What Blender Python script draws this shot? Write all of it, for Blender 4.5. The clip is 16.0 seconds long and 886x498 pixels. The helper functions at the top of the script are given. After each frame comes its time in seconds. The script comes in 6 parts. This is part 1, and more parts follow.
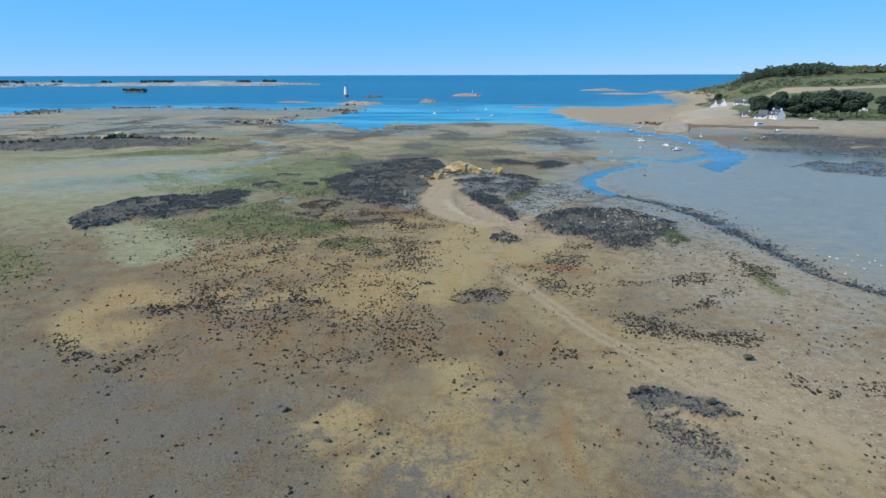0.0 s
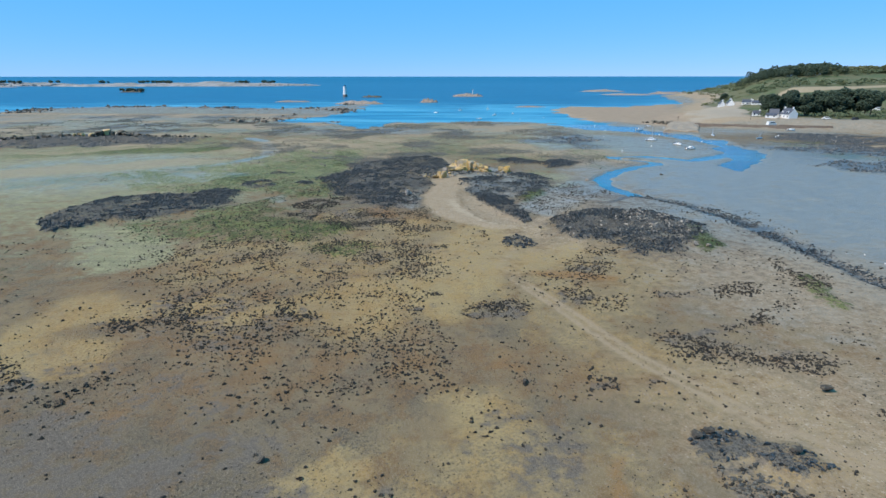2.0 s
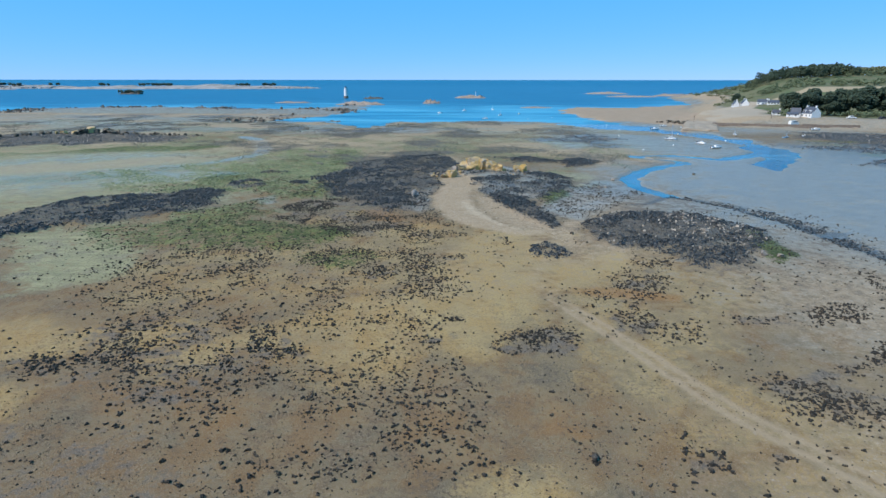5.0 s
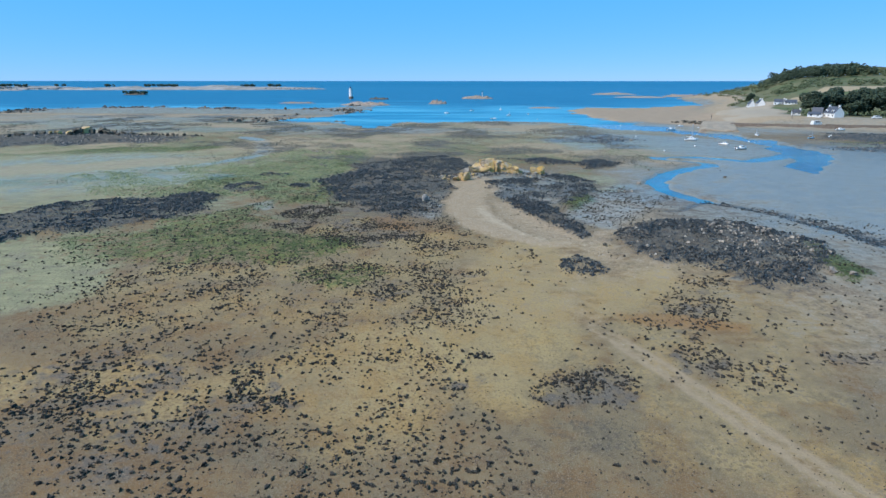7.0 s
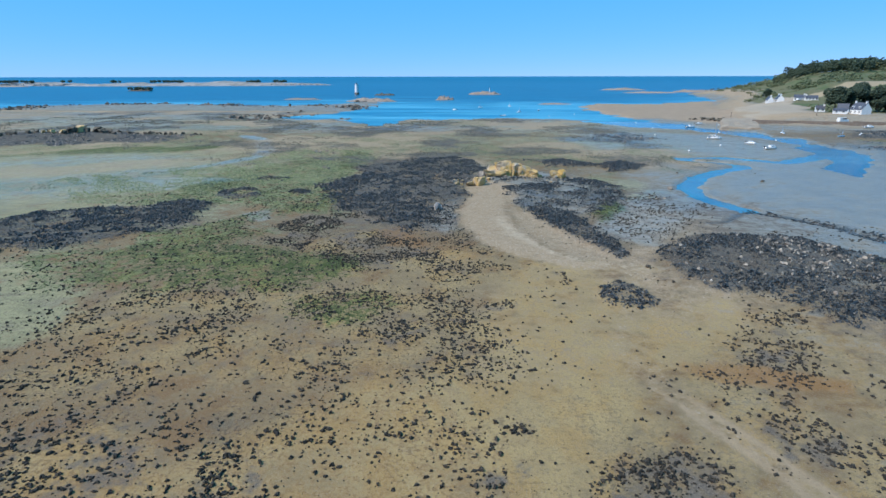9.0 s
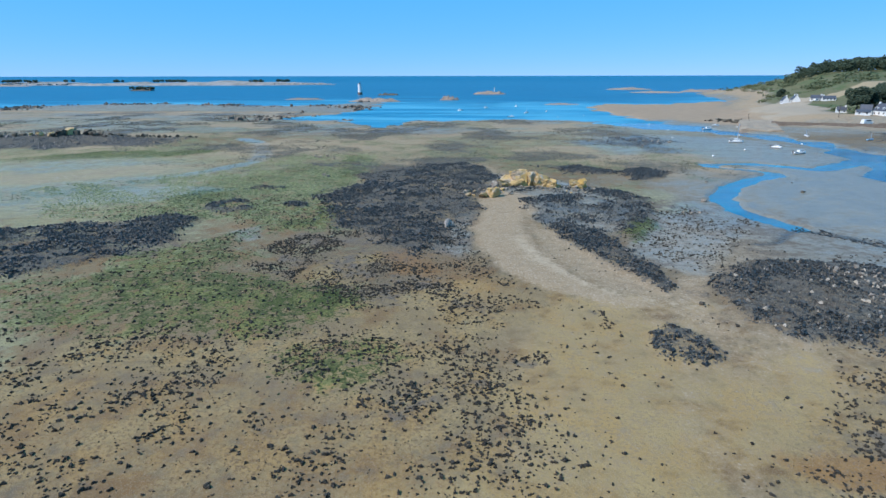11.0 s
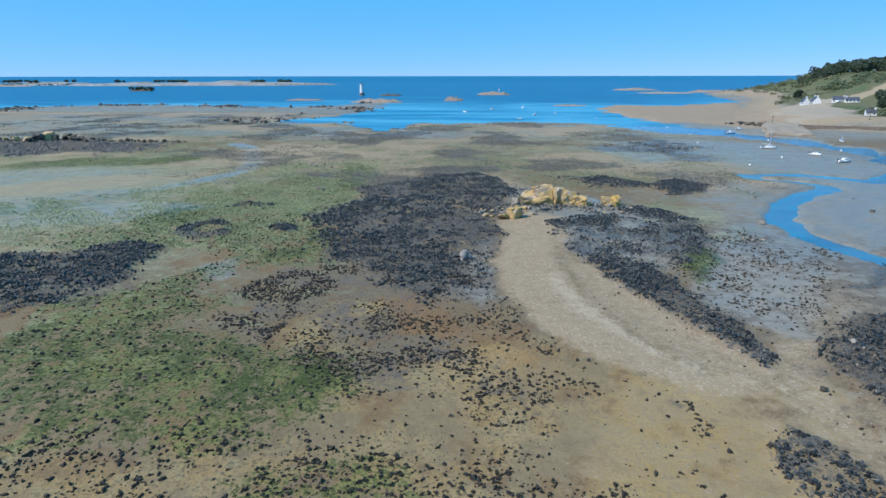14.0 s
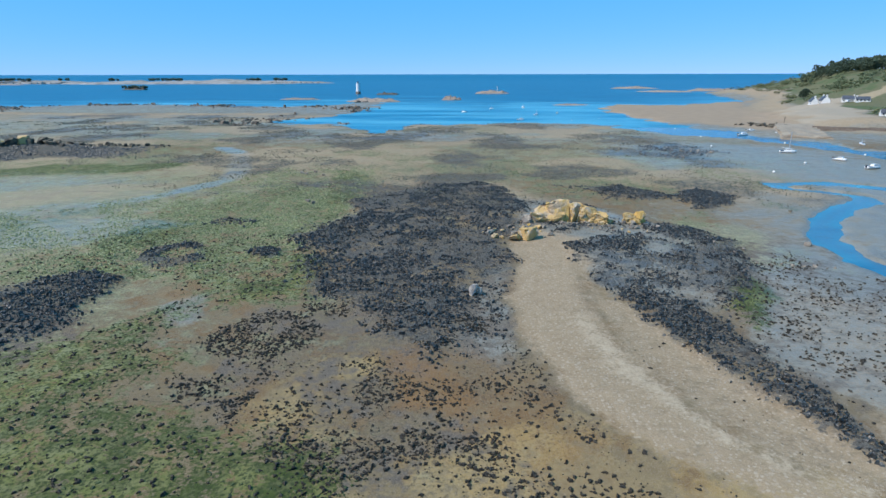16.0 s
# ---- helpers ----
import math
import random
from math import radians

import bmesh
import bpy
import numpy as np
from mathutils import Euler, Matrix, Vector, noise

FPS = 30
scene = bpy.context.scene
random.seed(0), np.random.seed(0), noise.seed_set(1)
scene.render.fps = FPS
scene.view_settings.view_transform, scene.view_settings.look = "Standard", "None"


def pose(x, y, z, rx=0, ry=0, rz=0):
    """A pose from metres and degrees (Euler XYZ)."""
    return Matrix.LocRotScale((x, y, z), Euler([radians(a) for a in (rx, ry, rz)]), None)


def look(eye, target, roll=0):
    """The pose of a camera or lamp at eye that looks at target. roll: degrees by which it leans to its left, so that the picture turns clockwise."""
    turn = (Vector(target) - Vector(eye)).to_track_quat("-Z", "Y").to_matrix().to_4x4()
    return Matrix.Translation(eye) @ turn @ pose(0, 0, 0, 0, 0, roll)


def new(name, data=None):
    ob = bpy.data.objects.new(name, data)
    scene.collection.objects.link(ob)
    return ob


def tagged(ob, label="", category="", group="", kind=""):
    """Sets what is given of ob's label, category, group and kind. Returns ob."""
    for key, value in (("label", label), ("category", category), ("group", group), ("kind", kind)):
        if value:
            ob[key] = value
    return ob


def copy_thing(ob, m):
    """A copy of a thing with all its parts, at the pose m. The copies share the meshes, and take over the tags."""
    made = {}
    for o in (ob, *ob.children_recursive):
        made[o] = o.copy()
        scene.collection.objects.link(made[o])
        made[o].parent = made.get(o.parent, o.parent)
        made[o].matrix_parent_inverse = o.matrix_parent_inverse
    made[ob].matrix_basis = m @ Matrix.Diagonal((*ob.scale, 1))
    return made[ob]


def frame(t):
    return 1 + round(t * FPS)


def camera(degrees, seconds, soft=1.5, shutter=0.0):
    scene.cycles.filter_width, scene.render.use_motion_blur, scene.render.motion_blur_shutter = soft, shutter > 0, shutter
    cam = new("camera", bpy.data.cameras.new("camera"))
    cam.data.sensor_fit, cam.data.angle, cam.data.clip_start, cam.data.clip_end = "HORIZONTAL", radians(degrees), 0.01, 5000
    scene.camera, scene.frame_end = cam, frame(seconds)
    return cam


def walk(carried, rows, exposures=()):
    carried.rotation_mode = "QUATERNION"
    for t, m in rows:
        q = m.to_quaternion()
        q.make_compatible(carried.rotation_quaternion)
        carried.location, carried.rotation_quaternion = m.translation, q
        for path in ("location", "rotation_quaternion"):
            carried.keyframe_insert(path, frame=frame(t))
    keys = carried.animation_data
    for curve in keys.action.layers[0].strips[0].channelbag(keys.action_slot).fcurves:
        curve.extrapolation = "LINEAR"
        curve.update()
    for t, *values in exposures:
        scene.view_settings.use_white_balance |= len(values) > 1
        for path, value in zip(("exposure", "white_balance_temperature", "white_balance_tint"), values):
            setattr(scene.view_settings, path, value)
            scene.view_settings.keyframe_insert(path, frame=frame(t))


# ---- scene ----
cam = camera(76.6, 16.0)
PLAN = 0.78
METRES, EYE, TILT, LEAN, TURN = 115.4 * PLAN, 39.2 * PLAN, 0.0, 0.0, 0.0
ROWS = [
    (0.0, 0.0, 0.0, 0.0, -0.04, -17.11, 0.14),
    (0.5, -0.0039, 0.0298, -0.007, -0.04, -17.04, 0.09),
    (1.0, -0.0078, 0.0595, -0.0145, -0.05, -17.0, 0.07),
    (1.5, -0.0118, 0.089, -0.022, -0.09, -17.03, 0.04),
    (2.0, -0.0155, 0.1188, -0.0301, -0.11, -16.94, 0.02),
    (2.5, -0.0193, 0.1483, -0.0385, -0.09, -16.86, 0.01),
    (3.0, -0.0231, 0.1779, -0.0467, -0.08, -16.85, -0.0),
    (5.5, -0.0445, 0.3231, -0.0772, 0.07, -16.46, -0.08),
    (6.0, -0.0491, 0.352, -0.0816, 0.17, -16.37, -0.09),
    (6.5, -0.0539, 0.3812, -0.0847, 0.29, -16.36, -0.0),
    (7.0, -0.0588, 0.4112, -0.0865, 0.49, -16.46, -0.02),
    (7.5, -0.0635, 0.4416, -0.0869, 0.7, -16.57, 0.01),
    (8.0, -0.068, 0.4725, -0.0864, 0.87, -16.7, 0.04),
    (8.5, -0.0727, 0.5037, -0.0856, 0.99, -16.81, 0.08),
    (9.0, -0.077, 0.5352, -0.0848, 1.07, -16.88, 0.09),
    (11.5, -0.0985, 0.6931, -0.0811, 1.47, -16.94, 0.09),
    (12.0, -0.1025, 0.7226, -0.0809, 1.53, -16.92, 0.08),
    (12.5, -0.1068, 0.7541, -0.0808, 1.56, -16.9, 0.07),
    (13.0, -0.1109, 0.7856, -0.081, 1.59, -16.88, 0.05),
    (13.5, -0.1149, 0.8169, -0.081, 1.61, -16.89, 0.05),
    (14.0, -0.1189, 0.8489, -0.0805, 1.62, -16.92, 0.07),
    (14.5, -0.1226, 0.8813, -0.0798, 1.6, -16.93, 0.09),
    (15.0, -0.1266, 0.9139, -0.0785, 1.53, -16.97, 0.05),
    (15.5, -0.1299, 0.947, -0.0759, 1.44, -17.13, 0.07),
    (16.0, -0.1334, 0.9809, -0.0737, 1.31, -17.1, 0.1),
]
walk(cam, [(t, pose(0, 0, EYE, TILT, LEAN, TURN) @ pose(METRES * x, METRES * y, METRES * z, 90 + pitch, roll, yaw)) for t, x, y, z, yaw, pitch, roll in ROWS],
     exposures=((0.0, 0.02, 6280, 8), (3.0, 0.02, 6120, 8), (9.0, 0.02, 5880, 8), (13.0, 0.02, 5840, 8), (16.0, 0.02, 6020, 8)))
# ---------------------------------------------------------------- world and sun
SUN_ELEV, SUN_AZ = 46.0, -112.0        # azimuth from +y (ahead), clockwise: the sun stands to the left, a little behind
world = bpy.data.worlds.new("sky")
scene.world = world
world.use_nodes = True
wn = world.node_tree
wn.nodes.clear()
sky = wn.nodes.new("ShaderNodeTexSky")
sky.sky_type = 'NISHITA'
sky.sun_disc = False
sky.sun_elevation, sky.sun_rotation = radians(SUN_ELEV), radians(SUN_AZ)
sky.air_density, sky.dust_density, sky.ozone_density, sky.altitude = 1.0, 0.0, 4.0, 3000.0
bg = wn.nodes.new("ShaderNodeBackground")
bg.inputs[1].default_value = 0.12
wo = wn.nodes.new("ShaderNodeOutputWorld")
tint = wn.nodes.new("ShaderNodeMix")
tint.data_type, tint.blend_type = 'RGBA', 'MULTIPLY'
tint.inputs[0].default_value = 1.0
tint.inputs[7].default_value = (0.38, 0.28, 0.44, 1)
wn.links.new(sky.outputs[0], tint.inputs[6])
clear = wn.nodes.new("ShaderNodeMix")          # even scattered light of a clear spring sky
clear.data_type, clear.blend_type = 'RGBA', 'ADD'
clear.inputs[0].default_value = 1.0
clear.inputs[7].default_value = (0.40, 3.05, 5.3, 1)
wn.links.new(tint.outputs[2], clear.inputs[6])
wn.links.new(clear.outputs[2], bg.inputs[0])
wn.links.new(bg.outputs[0], wo.inputs[0])

sun_data = bpy.data.lights.new("sun", 'SUN')
sun_data.energy, sun_data.angle, sun_data.color = 5.0, radians(0.53), (1.0, 0.882, 0.79)
sun = new("sun", sun_data)
az, el = radians(SUN_AZ), radians(SUN_ELEV)
to_sun = Vector((math.sin(az) * math.cos(el), math.cos(az) * math.cos(el), math.sin(el)))
sun.matrix_world = look(to_sun * 100, (0, 0, 0))


# ---------------------------------------------------------------- materials
class Nodes:
    """A short way to write node trees."""

    def __init__(self, name):
        self.m = bpy.data.materials.new(name)
        self.m.use_nodes = True
        self.t = self.m.node_tree
        self.t.nodes.clear()
        self.out = self.t.nodes.new("ShaderNodeOutputMaterial")
        self.p = self.t.nodes.new("ShaderNodeBsdfPrincipled")
        self.t.links.new(self.p.outputs[0], self.out.inputs[0])
        self.coord = self.t.nodes.new("ShaderNodeTexCoord").outputs["Object"]

    def put(self, socket, value):
        if isinstance(value, bpy.types.NodeSocket):
            self.t.links.new(value, socket)
        elif isinstance(value, tuple) and len(value) == 3:
            socket.default_value = (*value, 1) if len(socket.default_value) == 4 else value
        else:
            socket.default_value = value

    def noise(self, scale, detail=4.0, rough=0.55, at=None, out=0):
        n = self.t.nodes.new("ShaderNodeTexNoise")
        self.put(n.inputs["Vector"], at or self.coord)
        n.inputs["Scale"].default_value, n.inputs["Detail"].default_value, n.inputs["Roughness"].default_value = scale, detail, rough
        return n.outputs[out]

    def cells(self, scale, at=None, out="Distance"):
        n = self.t.nodes.new("ShaderNodeTexVoronoi")
        self.put(n.inputs["Vector"], at or self.coord)
        n.inputs["Scale"].default_value = scale
        return n.outputs[out]

    def dots(self, scale, amount, at=None):
        """Crisp ragged dots: one a cell, each of its own size, more and larger where amount is high."""
        n = self.t.nodes.new("ShaderNodeTexVoronoi")
        n.voronoi_dimensions = '2D'
        warp = self.t.nodes.new("ShaderNodeVectorMath")
        warp.operation = 'MULTIPLY_ADD'
        self.put(warp.inputs[0], self.noise(scale * 1.8, 2, 0.6, None, 1))
        warp.inputs[1].default_value = (0.55 / scale,) * 3
        self.put(warp.inputs[2], at or self.coord)
        self.t.links.new(warp.outputs[0], n.inputs["Vector"])
        n.inputs["Scale"].default_value = scale
        s = self.t.nodes.new("ShaderNodeSeparateColor")
        self.t.links.new(n.outputs["Color"], s.inputs[0])
        reach = self.math('MULTIPLY', amount, self.math('ADD', self.math('MULTIPLY', s.outputs[0], 0.75), 0.1))
        return self.ramp(self.math('SUBTRACT', reach, n.outputs["Distance"]), -0.02, 0.10), s.outputs[1]

    def stretch(self, x, y, z):
        n = self.t.nodes.new("ShaderNodeMapping")
        self.put(n.inputs[0], self.coord)
        n.inputs["Scale"].default_value = (x, y, z)
        return n.outputs[0]

    def ramp(self, value, low, high, a=0.0, b=1.0):
        n = self.t.nodes.new("ShaderNodeMapRange")
        n.interpolation_type = 'SMOOTHSTEP'
        self.put(n.inputs[0], value)
        for i, v in enumerate((low, high, a, b)):
            self.put(n.inputs[1 + i], v)
        return n.outputs[0]

    def math(self, op, a, b=0.0):
        n = self.t.nodes.new("ShaderNodeMath")
        n.operation = op
        self.put(n.inputs[0], a)
        self.put(n.inputs[1], b)
        return n.outputs[0]

    def mix(self, fac, a, b, kind='MIX'):
        n = self.t.nodes.new("ShaderNodeMix")
        n.data_type, n.blend_type = 'RGBA', kind
        self.put(n.inputs[0], fac)
        self.put(n.inputs[6], a)
        self.put(n.inputs[7], b)
        return n.outputs[2]

    def attr(self, name):
        n = self.t.nodes.new("ShaderNodeAttribute")
        n.attribute_name = name
        s = self.t.nodes.new("ShaderNodeSeparateColor")
        self.t.links.new(n.outputs["Color"], s.inputs[0])
        return s.outputs[0], s.outputs[1], s.outputs[2]

    def island(self):
        return self.t.nodes.new("ShaderNodeNewGeometry").outputs["Random Per Island"]

    def chance(self):
        return self.t.nodes.new("ShaderNodeObjectInfo").outputs["Random"]

    def bump(self, height, strength=0.5, distance=0.1):
        n = self.t.nodes.new("ShaderNodeBump")
        n.inputs["Strength"].default_value, n.inputs["Distance"].default_value = strength, distance
        self.put(n.inputs["Height"], height)
        self.t.links.new(n.outputs[0], self.p.inputs["Normal"])

    def done(self, colour, rough=0.8, metal=0.0, spec=0.5):
        self.put(self.p.inputs["Base Color"], colour)
        self.put(self.p.inputs["Roughness"], rough)
        self.put(self.p.inputs["Metallic"], metal)
        self.put(self.p.inputs["Specular IOR Level"], spec)
        return self.m


def plain_material(name, a, b, scale=2.0, rough=0.7, bump=0.3, metal=0.0, spec=0.5):
    """Two tones mixed by coarse and fine noise, with a little relief."""
    n = Nodes(name)
    big, fine = n.noise(scale, 3), n.noise(scale * 9, 4)
    c = n.mix(n.ramp(big, 0.35, 0.65), a, b)
    c = n.mix(n.ramp(fine, 0.3, 0.75, 0.0, 0.45), c, tuple(0.6 * v for v in a))
    if bump:
        n.bump(fine, bump, 0.03)
    return n.done(c, rough, metal, spec)


def varied_material(name, a, b, c, scale=1.5, rough=0.75, bump=0.6, spec=0.3):
    """For joined stuff: every island takes its own tone, and noise breaks it up."""
    n = Nodes(name)
    col = n.mix(n.ramp(n.island(), 0.0, 1.0), a, b)
    fine = n.noise(scale * 5, 4)
    col = n.mix(n.ramp(n.noise(scale, 3), 0.5, 0.72, 0.0, 0.8), col, c)
    col = n.mix(n.ramp(fine, 0.4, 0.75, 0.0, 0.5), col, tuple(0.45 * v for v in a))
    n.bump(fine, bump, 0.06)
    return n.done(col, rough, 0.0, spec)


def ground_material():
    n = Nodes("tidal_flat")
    weed, green, ochre = n.attr("zone_a")
    pale, rust, wet = n.attr("zone_b")
    grass, soil, beach = n.attr("zone_c")
    film, olive, damp = n.attr("zone_d")

    def full(scale, detail, rough, at=None):
        return n.ramp(n.noise(scale, detail, rough, at), 0.30, 0.70)

    huge, big, mid = full(0.035, 3, 0.5), full(0.13, 6, 0.62), full(0.6, 6, 0.66)
    fine, grit = full(2.6, 6, 0.72), full(11.0, 3, 0.6)
    patch, streak = full(0.21, 5, 0.62, n.stretch(1.0, 0.8, 3.0)), full(0.5, 5, 0.65, n.stretch(0.35, 1.2, 1.0))
    stir = n.math('SUBTRACT', n.math('ADD', n.math('MULTIPLY', big, 0.5), n.math('MULTIPLY', mid, 0.5)), 0.5)
    grain = n.math('SUBTRACT', n.math('ADD', n.math('MULTIPLY', fine, 0.6), n.math('MULTIPLY', mid, 0.4)), 0.5)

    def zone(mask, amount, source, low, high, most=1.0):
        return n.ramp(n.math('ADD', mask, n.math('MULTIPLY', source, amount)), low, high, 0.0, most)

    # sand and mud
    col = n.mix(big, (0.200, 0.144, 0.076), (0.130, 0.104, 0.066))
    col = n.mix(n.ramp(patch, 0.45, 0.85, 0.0, 0.65), col, (0.158, 0.092, 0.040))
    col = n.mix(n.ramp(mid, 0.45, 1.0, 0.0, 0.55), col, (0.090, 0.075, 0.056))
    sand = n.mix(mid, (0.345, 0.250, 0.110), (0.262, 0.190, 0.092))
    sand = n.mix(n.ramp(patch, 0.3, 0.8, 0.0, 0.5), sand, (0.310, 0.196, 0.068))
    sand = n.mix(n.ramp(fine, 0.45, 1.0, 0.0, 0.4), sand, (0.176, 0.122, 0.058))
    col = n.mix(n.math('MULTIPLY', zone(ochre, 1.5, stir, 0.0, 1.0), n.ramp(ochre, 0.02, 0.25)), col, sand)
    mud = n.mix(streak, (0.238, 0.222, 0.180), (0.178, 0.176, 0.152))
    col = n.mix(zone(wet, 0.7, stir, 0.2, 0.65), col, mud)
    # grey-green film over the damp and outer flat
    ol = n.mix(streak, (0.305, 0.284, 0.155), (0.194, 0.192, 0.106))
    ol = n.mix(n.ramp(patch, 0.5, 0.9, 0.0, 0.6), ol, (0.200, 0.180, 0.128))
    col = n.mix(zone(olive, 1.0, stir, 0.3, 0.75, 0.9), col, ol)
    # blue-grey weed film
    fl = n.mix(fine, (0.078, 0.069, 0.059), (0.150, 0.126, 0.100))
    col = n.mix(n.math('MULTIPLY', zone(film, 2.2, n.math('SUBTRACT', 0.0, stir), 0.1, 1.0, 0.9), n.ramp(film, 0.02, 0.25)), col, fl)
    # iron-stained patches
    col = n.mix(zone(rust, 0.8, grain, 0.2, 1.0, 0.75), col, (0.228, 0.114, 0.036))
    # ragged dots of weed, small and large, thick in the weedy zones
    some = n.math('ADD', n.math('MULTIPLY', n.ramp(patch, 0.35, 0.9), 0.08), n.math('ADD', n.math('MULTIPLY', weed, 0.7), n.math('MULTIPLY', n.math('ADD', n.math('MULTIPLY', film, 0.5), olive), 0.10)))
    near_dots, tone = n.dots(1.7, some)
    far_dots = n.dots(0.55, n.math('MULTIPLY', some, 0.85))[0]
    small_dots = n.dots(4.5, n.math('ADD', some, 0.06))[0]
    # specks of weed and small stones everywhere
    bare = n.math('MULTIPLY', n.ramp(pale, 0.25, 0.75, 1.0, 0.0), n.ramp(ochre, 0.2, 0.8, 1.0, 0.45))
    dirt = n.ramp(n.math('ADD', fine, n.math('MULTIPLY', stir, 0.7)), 0.62, 0.95, 0.0, 0.7)
    col = n.mix(n.math('MULTIPLY', dirt, bare), col, (0.062, 0.054, 0.044))
    col = n.mix(n.ramp(grit, 0.60, 1.0, 0.0, 0.45), col, (0.37, 0.30, 0.22))
    # pale shingle and tracks
    stones = n.mix(grit, (0.375, 0.282, 0.180), (0.270, 0.200, 0.125))
    stones = n.mix(n.ramp(fine, 0.35, 1.0, 0.0, 0.6), stones, (0.280, 0.208, 0.132))
    pebble, pebble_tone = n.dots(2.6, 0.62)
    stones = n.mix(n.math('MULTIPLY', pebble, 0.55), stones, n.mix(pebble_tone, (0.240, 0.180, 0.118), (0.50, 0.42, 0.32)))
    stones = n.mix(n.ramp(pale, 0.75, 1.0, 0.0, 0.45), stones, (0.375, 0.292, 0.190))
    crest = n.attr("zone_f")[0]
    stones = n.mix(n.ramp(n.math('ADD', crest, n.math('MULTIPLY', grain, 0.8)), 0.1, 1.2, 0.0, 0.65), stones, (0.50, 0.405, 0.285))
    col = n.mix(zone(pale, 0.7, grain, 0.15, 0.85), col, stones)
    # wheel ruts of the track
    side, trodden, road = n.attr("zone_e")
    off = n.math('ABSOLUTE', n.math('MULTIPLY', n.math('SUBTRACT', side, 0.5), 20.0))
    off = n.math('ADD', off, n.math('MULTIPLY', n.math('SUBTRACT', mid, 0.5), 0.5))
    rut = n.math('MULTIPLY', n.ramp(n.math('ABSOLUTE', n.math('SUBTRACT', off, 0.95)), 0.15, 0.85, 1.0, 0.0), n.ramp(n.math('ADD', trodden, n.math('MULTIPLY', stir, 0.9)), 0.2, 0.85, 0.0, 0.8))
    col = n.mix(rut, col, n.mix(fine, (0.350, 0.262, 0.165), (0.280, 0.208, 0.130)))
    bare = n.math('MULTIPLY', bare, n.math('SUBTRACT', 1.0, rut))
    dark = n.mix(tone, (0.028, 0.023, 0.020), (0.072, 0.056, 0.044))
    for d in (small_dots, near_dots, far_dots):
        col = n.mix(n.math('MULTIPLY', n.math('MULTIPLY', d, 0.85), bare), col, dark)
    # beach sand
    bs = n.mix(big, (0.335, 0.252, 0.172), (0.272, 0.204, 0.140))
    col = n.mix(zone(beach, 0.4, stir, 0.25, 0.75), col, bs)
    col = n.mix(n.ramp(n.math('ADD', road, n.math('MULTIPLY', stir, 0.4)), 0.3, 0.9, 0.0, 0.7), col, n.mix(fine, (0.40, 0.340, 0.262), (0.31, 0.258, 0.195)))
    # green algae film
    gcol = n.mix(n.ramp(patch, 0.25, 0.8), (0.050, 0.072, 0.016), (0.148, 0.160, 0.048))
    gcol = n.mix(n.math('MULTIPLY', n.ramp(mid, 0.42, 0.85, 0.0, 0.65), n.ramp(olive, 0.1, 0.5, 0.45, 1.0)), gcol, n.mix(n.ramp(olive, 0.1, 0.5), (0.205, 0.176, 0.098), (0.262, 0.262, 0.150)))
    green_dots = n.dots(2.2, n.math('ADD', n.math('MULTIPLY', green, 0.55), 0.1))[0]
    gcol = n.mix(n.ramp(fine, 0.45, 0.9, 0.0, 0.8), gcol, (0.036, 0.048, 0.018))
    gcol = n.mix(n.math('MULTIPLY', green_dots, 0.8), gcol, (0.036, 0.050, 0.018))
    film_green = zone(green, 2.4, n.math('ADD', n.math('MULTIPLY', grain, 0.7), n.math('MULTIPLY', stir, 0.55)), 0.34, 0.95, 0.94)
    col = n.mix(n.math('MULTIPLY', film_green, n.ramp(green, 0.02, 0.3)), col, gcol)
    # dark weed carpet
    wcol = n.mix(fine, (0.032, 0.031, 0.030), (0.112, 0.100, 0.086))
    weed_dots, tone_e = n.dots(3.2, 0.62)
    wcol = n.mix(n.math('MULTIPLY', weed_dots, 0.9), n.mix(tone_e, (0.054, 0.054, 0.050), (0.118, 0.110, 0.094)), n.mix(tone_e, (0.012, 0.012, 0.013), (0.036, 0.035, 0.034)))
    wcol = n.mix(n.ramp(grit, 0.62, 1.0, 0.0, 0.6), wcol, (0.22, 0.19, 0.16))
    cover = zone(weed, 1.8, n.math('ADD', n.math('MULTIPLY', grain, 0.7), n.math('MULTIPLY', stir, 0.4)), 0.30, 0.75, 0.92)
    col = n.mix(n.math('MULTIPLY', cover, n.ramp(weed, 0.03, 0.3)), col, wcol)
    # grass and ploughed land above the tide
    gr = n.mix(mid, (0.105, 0.108, 0.056), (0.156, 0.146, 0.080))
    gr = n.mix(n.ramp(huge, 0.45, 0.75), gr, (0.092, 0.114, 0.052))
    col = n.mix(n.ramp(grass, 0.3, 0.7), col, gr)
    col = n.mix(n.ramp(soil, 0.3, 0.7), col, n.mix(mid, (0.36, 0.285, 0.180), (0.30, 0.232, 0.145)))
    rough = n.ramp(zone(damp, 0.6, stir, 0.2, 1.0), 0.0, 1.0, 0.92, 0.34)
    h = n.math('ADD', n.math('MULTIPLY', fine, 0.5), n.math('ADD', n.math('MULTIPLY', grit, 0.2), n.math('MULTIPLY', mid, 0.8)))
    n.bump(h, 0.45, 0.10)
    return n.done(col, rough, 0.0, n.ramp(damp, 0.2, 0.9, 0.12, 0.6))


